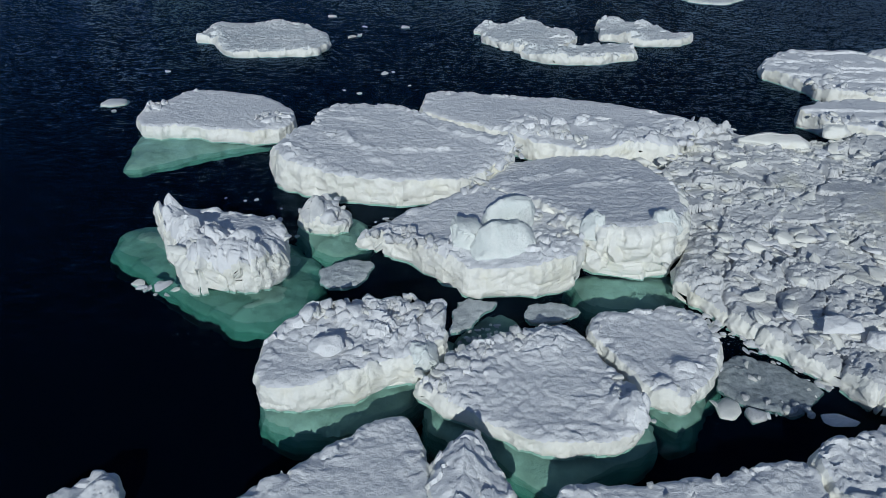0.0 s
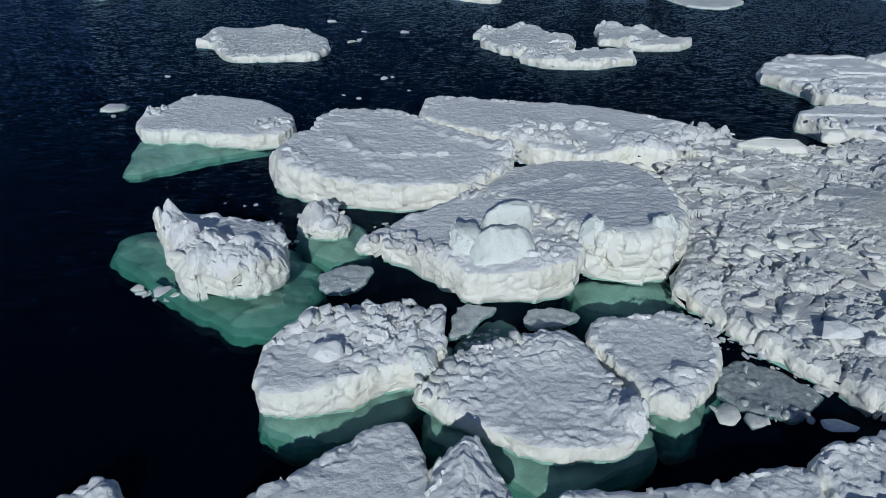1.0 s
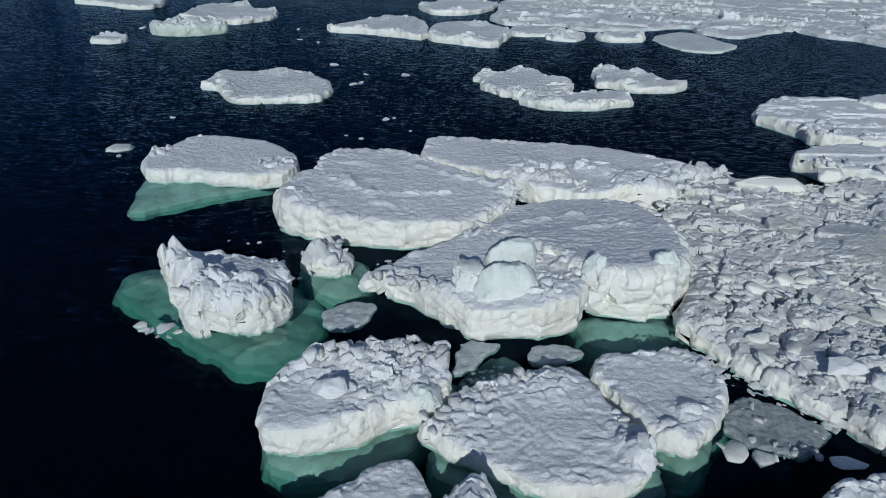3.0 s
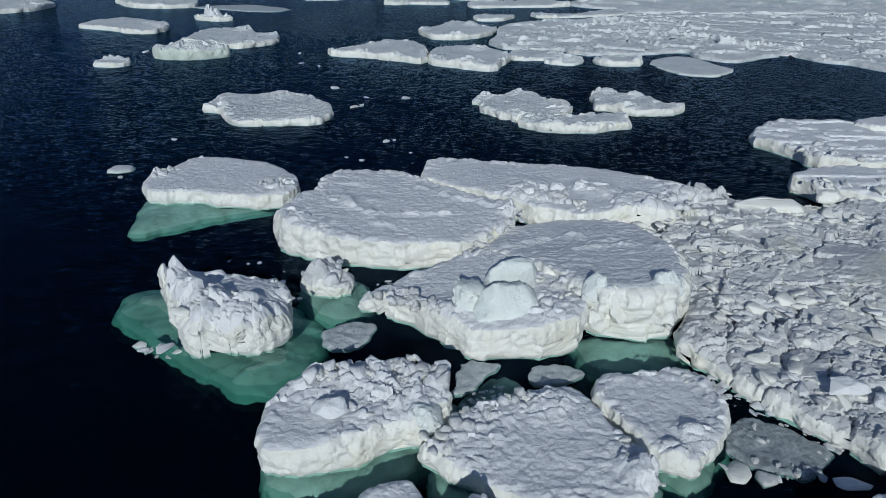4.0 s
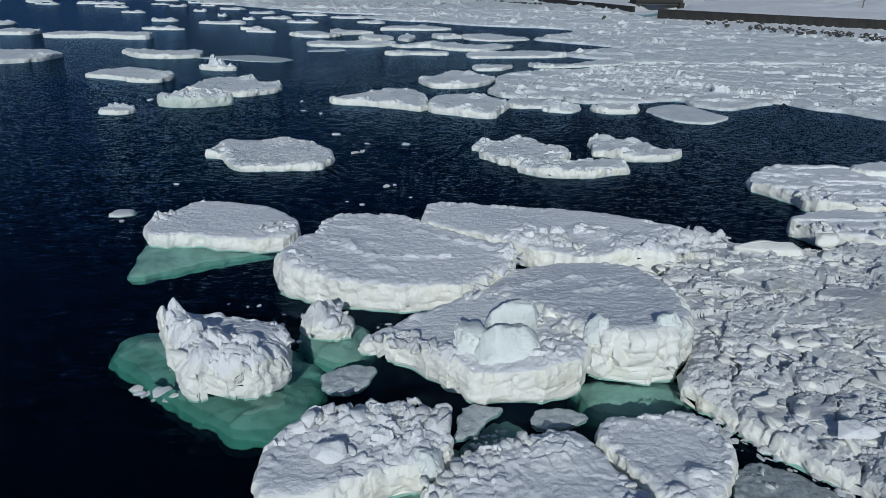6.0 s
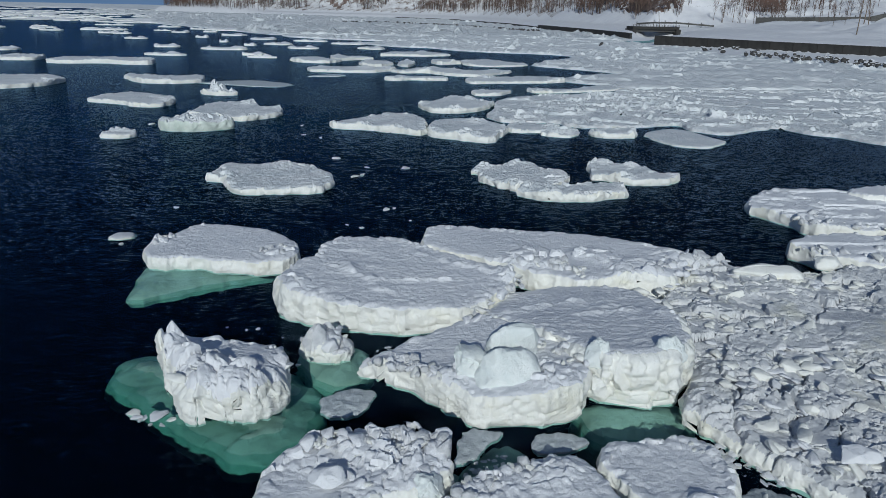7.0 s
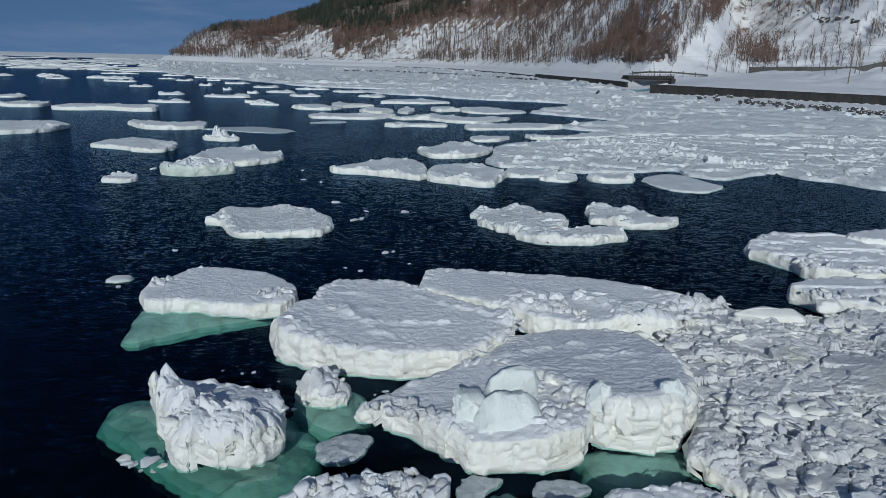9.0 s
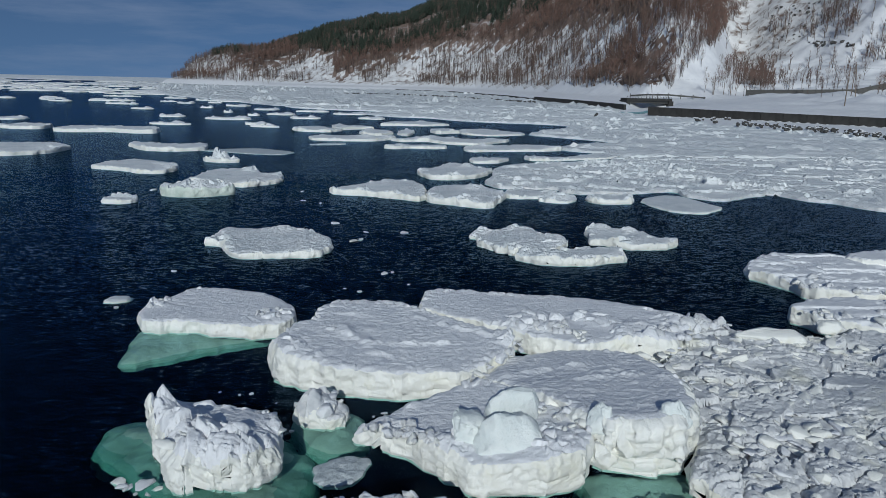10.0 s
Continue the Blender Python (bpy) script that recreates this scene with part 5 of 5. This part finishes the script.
def cylinder(bm, a, b, r0, r1, sides=8):
    a, b = Vector(a), Vector(b)
    m = (b - a).to_track_quat("Z", "Y").to_matrix()
    rings = [[bm.verts.new(c + m @ Vector((r * math.cos(k * math.tau / sides), r * math.sin(k * math.tau / sides), 0))) for k in range(sides)] for c, r in ((a, r0), (b, r1))]
    for k in range(sides):
        bm.faces.new((rings[0][k], rings[0][(k + 1) % sides], rings[1][(k + 1) % sides], rings[1][k]))
    bm.faces.new(rings[0][::-1])
    bm.faces.new(rings[1])


def panel_mesh(length, height, thick):
    """One cast panel of a sea wall, with a sloping face, a cap ledge and a chamfer."""
    bm = bmesh.new()
    prof = [(-thick * 0.9, 0), (-thick * 0.55, height - 0.35), (-thick * 0.7, height - 0.3), (-thick * 0.7, height - 0.04), (-thick * 0.66, height), (thick * 0.5, height), (thick * 0.5, 0)]
    g = 0.03
    ends = [[bm.verts.new((x, p[0], p[1])) for p in prof] for x in (g, length - g)]
    n = len(prof)
    for k in range(n):
        bm.faces.new((ends[0][k], ends[1][k], ends[1][(k + 1) % n], ends[0][(k + 1) % n]))
    bm.faces.new(ends[0])
    bm.faces.new(ends[1][::-1])
    bmesh.ops.recalc_face_normals(bm, faces=bm.faces)
    return bm_mesh("wall_panel", bm, CONCRETE)


def sea_wall(points, foot, height, label, length=8.0):
    """A wall of cast panels that follows the coast."""
    ob = tagged(new("sea_wall"), label, "sea wall", kind="structure")
    p0 = Vector((*points[0], foot))
    ob.matrix_basis = Matrix.Translation(p0)
    for a, b in zip(points, points[1:]):
        a, b = Vector((*a, foot)), Vector((*b, foot))
        n = max(1, round((b - a).length / length))
        me = panel_mesh((b - a).length / n, height, 0.9)
        for k in range(n):
            c = a.lerp(b, k / n)
            part("wall_panel", me, ob, m=pose(*(c - p0), 0, 0, math.degrees(math.atan2(b.y - a.y, b.x - a.x)) + 180) @ Matrix.Translation((-(b - a).length / n, 0, 0)))
    return ob


sea_wall([(81, 261), (107, 224), (131, 197), (175, 140)], 0.8, 3.2, "weathered dark concrete sea wall of cast panels")
sea_wall([(-51, 838), (16, 752), (58, 568), (67, 471)], 0.2, 1.7, "low dark concrete sea wall under a snow bank", length=16)
sea_wall([(67, 471), (76, 414), (84, 368), (88, 320)], 0.2, 2.9, "long dark concrete sea wall under snow", length=16)


def height_at(x, y):
    return float(land_height(np.array([float(x)]), np.array([float(y)]))[0][0])


# road bridge over the stream mouth
def road_bridge():
    ob = tagged(new("road_bridge"), "short concrete road bridge with steel railings", "bridge")
    ob.matrix_basis = pose(97, 343, 0, 0, 0, 8)
    bm = bmesh.new()
    box(bm, -2, -0.2, 4.4, 22, 8, 5.6)
    part("deck", bm_mesh("deck", bm, CONCRETE), ob)
    for x in (-2.5, 20.5):
        bm = bmesh.new()
        box(bm, x, -0.6, -0.5, x + 2.2, 8.4, 4.396)
        part("abutment", bm_mesh("abutment", bm, CONCRETE), ob)
    for y in (1.0, 4.0, 7.0):
        bm = bmesh.new()
        box(bm, -0.29, y, 3.2, 20.49, y + 0.5, 4.396)
        part("girder", bm_mesh("girder", bm, STEEL), ob)
    bm = bmesh.new()
    box(bm, -2, -0.1, 6.5, 22, 0.02, 6.62)
    box(bm, -2, -0.1, 6.05, 22, 0.02, 6.13)
    rail = part("railing", bm_mesh("railing", bm, STEEL), ob, "dark steel railing")
    bm = bmesh.new()
    box(bm, 0, -0.1, 5.6, 0.12, 0.02, 6.5)
    me = bm_mesh("post", bm, STEEL)
    for k in range(17):
        part("post", me, rail, m=pose(-2 + k * 1.49, 0, 0))


road_bridge()


# guard rail posts along the road above the wall
def guard_rail(points, label):
    ob = tagged(new("guard_rail"), label, "guard rail")
    p0 = Vector((*points[0], height_at(*points[0])))
    ob.matrix_basis = Matrix.Translation(p0)
    bm = bmesh.new()
    box(bm, -0.07, -0.07, -0.6, 0.07, 0.07, 0.95)
    me = bm_mesh("post", bm, STEEL)
    tops = []
    for a, b in zip(points, points[1:]):
        a, b = Vector(a), Vector(b)
        n = int((b - a).length / 4)
        for k in range(n):
            c = a.lerp(b, k / n)
            z = height_at(*c)
            part("post", me, ob, m=Matrix.Translation(Vector((c.x, c.y, z)) - p0))
            tops.append(Vector((c.x, c.y, z + 0.85)) - p0)
    bm = bmesh.new()
    for a, b in zip(tops, tops[1:]):
        cylinder(bm, a, b, 0.05, 0.05, 4)
    part("rail", bm_mesh("rail", bm, STEEL), ob)


guard_rail([(150, 216), (190, 166)], "low steel guard rail half buried in snow")


# retaining fence on the slope
def snow_fence(points, label, height=2.2, foot=2.5):
    """Steel panels between posts, along points with their heights."""
    ob = tagged(new("snow_fence"), label, "fence")
    p0 = Vector(points[0])
    ob.matrix_basis = Matrix.Translation(p0)
    bm = bmesh.new()
    box(bm, -0.14, -0.14, -3.0, 0.14, 0.14, height + 0.7)
    me = bm_mesh("post", bm, STEEL)
    for a, b in zip(points, points[1:]):
        a, b = Vector(a), Vector(b)
        n = max(1, int((b - a).length / 6))
        for k in range(n):
            c, d = a.lerp(b, k / n), a.lerp(b, (k + 1) / n)
            part("post", me, ob, m=Matrix.Translation(c - p0))
            bm = bmesh.new()
            w = Vector((-(d - c).y, (d - c).x, 0)).normalized() * 0.06
            vs = [bm.verts.new(q - p0 + w * side + Vector((0, 0, up))) for q in (c, d) for side in (-1, 1) for up in (-foot, height)]
            for q in ((0, 1, 5, 4), (2, 6, 7, 3), (1, 3, 7, 5), (0, 4, 6, 2), (0, 2, 3, 1), (4, 5, 7, 6)):
                bm.faces.new([vs[i] for i in q])
            bmesh.ops.recalc_face_normals(bm, faces=bm.faces)
            part("panel", bm_mesh("panel", bm, STEEL), ob)


snow_fence([(x, y, height_at(x, y) + 1.6) for x, y in ((166, 368), (190, 356), (214, 350), (232, 345), (250, 338), (270, 330), (290, 322))], "dark steel avalanche fence along the snowy slope", 1.7, 3.0)
snow_fence([(102, 362, 6.6), (112, 366, 7.2), (124, 367, 7.3), (142, 362, 6.2)], "dark low steel fence along the road behind the bridge", 0.45, 0.4)


# utility poles and their wires
def utility_pole(x, y, h, lean=0.0, arm=True):
    ob = tagged(new("utility_pole"), "weathered timber utility pole with crossarm" if arm else "bare leaning timber pole", "utility pole", "poles along the road")
    ob.matrix_basis = pose(x, y, height_at(x, y) - 0.4, 0, lean, 0)
    bm = bmesh.new()
    cylinder(bm, (0, 0, 0), (0, 0, h), 0.19, 0.13, 8)
    part("pole", bm_mesh("pole", bm, POLEWOOD, True), ob)
    if arm:
        bm = bmesh.new()
        box(bm, -0.9, -0.06, h - 0.9, 0.9, 0.06, h - 0.76)
        part("crossarm", bm_mesh("crossarm", bm, POLEWOOD), ob)
    return ob


POLES = [(143, 239, 14, 0, True), (172, 284, 14, 0, True), (177, 289, 13.5, -7, False), (150, 372, 10, 0, True), (158, 378, 10, 0, True), (163, 380, 9, -10, False), (112, 402, 10, 0, True), (118, 375, 9, -9, False)]
for q in POLES:
    utility_pole(*q)
ends = [Vector((x, y, height_at(x, y) + h - 1.2)) for x, y, h, lean, arm in ((205, 180, 14, 0, True), *POLES) if arm]
for a, b in zip(ends, ends[1:]):
    ob = tagged(new("overhead_wire"), "thin black overhead wire slung between poles", "wire", "overhead wires")
    ob.matrix_basis = Matrix.Translation(a)
    bm = bmesh.new()
    pts = [(b - a) * (k / 8) - Vector((0, 0, 1.2 * math.sin(math.pi * k / 8))) for k in range(9)]
    for p, q in zip(pts, pts[1:]):
        cylinder(bm, p, q, 0.03, 0.03, 4)
    part("strand", bm_mesh("strand", bm, STONE), ob)

# boulders below the wall and the row of blocks far along the shore
STONES = [block_mesh("boulder", 900 + k, (1.7, 1.4, 1.3), STONE, points=13, cuts=0, bevel=0.08) for k in range(6)]
CAPPED = block_mesh("snow_cap", 950, (1.5, 1.2, 0.5), BANK, points=14, cuts=0, bevel=0.2)


def boulder(x, y, z, s, rnd, label, group, capped):
    ob = tagged(new("boulder", rnd.choice(STONES)), label, "boulder", group)
    ob.matrix_basis = pose(x, y, z, rnd.uniform(-20, 20), rnd.uniform(-20, 20), rnd.uniform(0, 360)) @ Matrix.Scale(s, 4)
    if capped:
        part("snow_cap", CAPPED, ob, "white cap of snow", m=pose(0, 0, 0.55))


rnd = random.Random(77)
line = [Vector(p) for p in ((88, 236), (91, 211), (93, 191), (98, 180), (103, 168), (107, 155), (112, 143))]
for k in range(190):
    u = rnd.random() ** 0.7 * (len(line) - 1.001)
    p = line[int(u)].lerp(line[int(u) + 1], u % 1) + Vector((rnd.uniform(-4, 14), rnd.uniform(-5, 10)))
    boulder(p.x, p.y, max(height_at(p.x, p.y), 0.8) + 0.35, rnd.uniform(0.35, 1.05), rnd, "dark boulder half buried in snow below the sea wall", "boulders below the sea wall", rnd.random() < 0.6)
line = [Vector(p) for p in ((-75, 548), (-35, 560), (11, 508), (45, 430), (56, 402))]
for k in range(120):
    u = rnd.random() * (len(line) - 1.001)
    p = line[int(u)].lerp(line[int(u) + 1], u % 1) + Vector((rnd.uniform(-5, 5), rnd.uniform(-5, 5)))
    boulder(p.x, p.y, 1.1, rnd.uniform(0.7, 1.3), rnd, "dark breakwater block standing out of the pack ice", "breakwater blocks", False)
boulder(59, 252, 0.9, 1.3, rnd, "dark rock alone on the pack ice", "breakwater blocks", False)


# ---- woods on the hill ----
def sliver(a, b, r):
    """Corners and faces of one thin three-sided spike."""
    a, b = np.array(a, float), np.array(b, float)
    d = (b - a) / max(np.linalg.norm(b - a), 1e-6)
    u = np.cross(d, [0.3, 0.9, 0.2])
    u /= np.linalg.norm(u)
    v = np.cross(d, u)
    ring = [a + r * (u * math.cos(t) + v * math.sin(t)) for t in (0, 2.09, 4.19)]
    return ring + [b], [(0, 1, 3), (1, 2, 3), (2, 0, 3)]


def bare_tree(seed, h, limbs, twigs, wide, stout=1.0, fine_r=0.0045):
    """Arrays of a leafless tree: the bent trunk with its rising limbs, and the twigs."""
    rnd = random.Random(seed)
    wood, fine = ([], []), ([], [])

    def add(store, a, b, r):
        c, f = sliver(a, b, r)
        n = len(store[0])
        store[0].extend(c)
        store[1].extend([tuple(i + n for i in t) for t in f])

    bend = (rnd.uniform(-0.07, 0.07) * h, rnd.uniform(-0.07, 0.07) * h)
    add(wood, (0, 0, -0.8), (bend[0], bend[1], h), 0.016 * h * stout)
    tips = []
    for k in range(limbs):
        z = h * rnd.uniform(0.25, 0.85)
        a = rnd.uniform(0, math.tau)
        l = h * wide * (1.1 - z / h) * rnd.uniform(0.7, 1.2) + 0.8
        p = (bend[0] * z / h, bend[1] * z / h, z)
        q = (p[0] + l * math.cos(a) * 0.6, p[1] + l * math.sin(a) * 0.6, z + l * rnd.uniform(0.7, 1.3))
        add(wood, p, q, 0.008 * h * stout)
        tips.append((p, q))
    for k in range(twigs):
        p, q = rnd.choice(tips)
        s = rnd.uniform(0.3, 1.0)
        o = [p[i] + (q[i] - p[i]) * s for i in range(3)]
        a, l = rnd.uniform(0, math.tau), h * rnd.uniform(0.10, 0.24)
        add(fine, o, (o[0] + l * math.cos(a) * 0.6, o[1] + l * math.sin(a) * 0.6, o[2] + l * rnd.uniform(0.4, 1.1)), fine_r * h * stout)
    return [(np.array(c), np.array(f)) for c, f in (wood, fine)]


def conifer(seed, h):
    """Arrays of a dark fir: a spire of drooping uneven boughs."""
    rnd = random.Random(seed)
    co, fa = sliver((0, 0, -0.8), (0, 0, h), 0.03 * h)
    co, fa = list(co), list(fa)
    for k in range(5):
        z = h * (0.10 + 0.87 * k / 5)
        r = h * 0.27 * (1.05 - z / h)
        for j in range(4):
            a = (j + rnd.uniform(-0.3, 0.3) + 0.5 * (k % 2)) * math.tau / 4
            rr = r * rnd.uniform(0.7, 1.25)
            n = len(co)
            co += [np.array(p) for p in ((0, 0, z + 0.12 * h), (rr * math.cos(a - 0.45), rr * math.sin(a - 0.45), z - 0.03 * h), (rr * 1.25 * math.cos(a), rr * 1.25 * math.sin(a), z - 0.06 * h),
                                         (rr * math.cos(a + 0.45), rr * math.sin(a + 0.45), z - 0.03 * h))]
            fa += [(n, n + 1, n + 2), (n, n + 2, n + 3)]
    return np.array(co), np.array(fa)


def planted(protos, spots, scales, turns, kinds):
    """Copies of prototype arrays joined into one: a wood that nobody could count."""
    cs, fs, n = [], [], 0
    for (x, y, z), s, t, k in zip(spots, scales, turns, kinds):
        c, f = protos[k]
        ca, sa = math.cos(t) * s, math.sin(t) * s
        cs.append(np.stack([c[:, 0] * ca - c[:, 1] * sa + x, c[:, 0] * sa + c[:, 1] * ca + y, c[:, 2] * s + z], 1))
        fs.append(f + n)
        n += len(c)
    return np.concatenate(cs), np.concatenate(fs)


def tree_sites(n, seed, x0, y0, x1, y1, dense, inland=36):
    """Places on the slope that suit a tree, thinned by the density given."""
    rng = np.random.RandomState(seed)
    x, y = rng.uniform(x0, x1, n), rng.uniform(y0, y1, n)
    z, s = land_height(x, y)
    a = x / y
    ok = (s > np.where(x < -230, 8, inland)) & (a < 0.72) & (a > -0.5) & (rng.uniform(0, 1, n) < dense(x, y, z, s, a))
    return x[ok], y[ok], z[ok], s[ok]


def leafless(x, y, z, s, a):
    e = rise(x, y, z)
    clump = np.clip(0.6 + 1.3 * fbm(x, y, 0, 1 / 40, 3, 601), 0.05, 1)
    d = 0.8 * clump
    open_slope = a > np.interp(e, [0.003, 0.0556, 0.122], [0.342, 0.386, 0.442])
    copse = ((a > 0.40) & (a < 0.49) & (e > 0.006) & (e < 0.04)) * 0.40 + ((a > 0.43) & (a < 0.52) & (e > 0.08) & (e < 0.107)) * 0.25 + ((a > 0.53) & (a < 0.60) & (e > 0.08)) * 0.5 + ((a > 0.618) & (e > 0.026) & (e < 0.088)) * 0.3
    d = np.where(open_slope, (0.05 + copse) * clump, d)
    d = np.where((a > -0.183) & (a < -0.11) & (e < 0.014), 0.03, d)
    return np.where(thicket(x, y, z, a), 1.0, d) * np.where(z < 7.5, 0.1, 1.0)


FULL = [bare_tree(700 + k, 9.0, 12, 40, 0.32) for k in range(5)]
DENSE = [bare_tree(760 + k, 10.0, 5, 12, 0.48, 1.4, 0.015) for k in range(5)]
THIN = [bare_tree(720 + k, 10.0, 5, 5, 0.40, 2.0, 0.007) for k in range(5)]


def wood(name, protos, x, y, z, seed, label):
    rng = np.random.RandomState(seed)
    k, s, t = rng.randint(0, len(protos), len(x)), rng.uniform(0.7, 1.3, len(x)), rng.uniform(0, 6.28, len(x))
    ob = tagged(new(name), label, "wood", kind="stuff")
    spots = list(zip(x, y, z))
    for p, (pname, mat) in enumerate((("trunks", BARK), ("twigs", TWIG))):
        c, f = planted([q[p] for q in protos], spots, s, t, k)
        tagged(part(pname, mesh_of(pname, c, f, mat, False), ob), kind="stuff")


xs, ys, zs, ss = tree_sites(11500, 801, 90, 230, 420, 520, leafless)
hero = np.argsort(np.hypot(xs, ys))[:70]
rest = np.setdiff1d(np.arange(len(xs)), hero)
wood("bare_wood", FULL, xs[rest], ys[rest], zs[rest], 5, "leafless grey-brown deciduous wood on the snowy slope")
SINGLE = [(mesh_of("trunk", *t[0], BARK, False), mesh_of("crown", *t[1], TWIG, False)) for t in FULL]
for n, i in enumerate(hero):
    ob = tagged(new("bare_tree"), "leafless grey-brown tree on the snowy slope", "tree", "trees above the road")
    ob.matrix_basis = pose(xs[i], ys[i], zs[i], 0, 0, 137 * n) @ Matrix.Scale(0.75 + 0.5 * ((n * 0.618) % 1), 4)
    for name, me in zip(("trunk", "crown"), SINGLE[n % 5]):
        part(name, me, ob)
xs, ys, zs, ss = tree_sites(75000, 802, -480, 440, 330, 1250, leafless)
close = thicket(xs, ys, zs, xs / ys)
high, low = (ss < 270) & close, (ss < 270) & ~close
wood("bare_wood", THIN, xs[low], ys[low], zs[low], 6, "leafless grey-brown deciduous wood along the far hill")
wood("bare_wood", DENSE, xs[high], ys[high], zs[high], 7, "dense leafless reddish-brown wood on the upper hill")


def firs(x, y, z, s, a):
    e = rise(x, y, z)
    gap = np.clip(0.75 + 2.0 * fbm(x, y, 0, 1 / 60, 3, 611), 0.02, 1)
    return (e > fir_edge(a)) * (a < 0.18) * gap * np.where(a < -0.22, 0.5, 1.0)


xs, ys, zs, ss = tree_sites(40000, 803, -480, 600, 250, 1400, firs, 60)
ok = ss < 330
rng = np.random.RandomState(8)
n = int(ok.sum())
FIRS = [conifer(740 + k, 12.5) for k in range(4)]
c, f = planted(FIRS, list(zip(xs[ok], ys[ok], zs[ok])), rng.uniform(0.7, 1.3, n), rng.uniform(0, 6.28, n), rng.randint(0, 4, n))
tagged(new("fir_wood", mesh_of("fir_wood", c, f, NEEDLES, False)), "dark green firs along the hill top", "wood", kind="stuff")


# ---- dark rocks that stick out of the snowy slope ----
def on_slope(a, e):
    """The place where the hill stands in that direction and at that rise."""
    y = np.arange(200.0, 1000.0, 2.0)
    z, _ = land_height(a * y, y)
    k = int(np.argmax(z >= 11.5 + e * y))
    return a * y[k], y[k], z[k]


rnd = random.Random(91)
for a0, a1, e0, e1, n, big in ((0.54, 0.60, 0.060, 0.067, 16, 2.6), (0.47, 0.53, 0.085, 0.115, 12, 2.0), (0.50, 0.545, 0.10, 0.12, 8, 2.4), (0.48, 0.55, 0.062, 0.075, 6, 1.6)):
    for k in range(n):
        x, y, z = on_slope(rnd.uniform(a0, a1), rnd.uniform(e0, e1))
        boulder(x, y, z + 0.2, rnd.uniform(0.5, 1.0) * big, rnd, "dark rock sticking out of the snowy slope", "rocks on the slope", rnd.random() < 0.35)
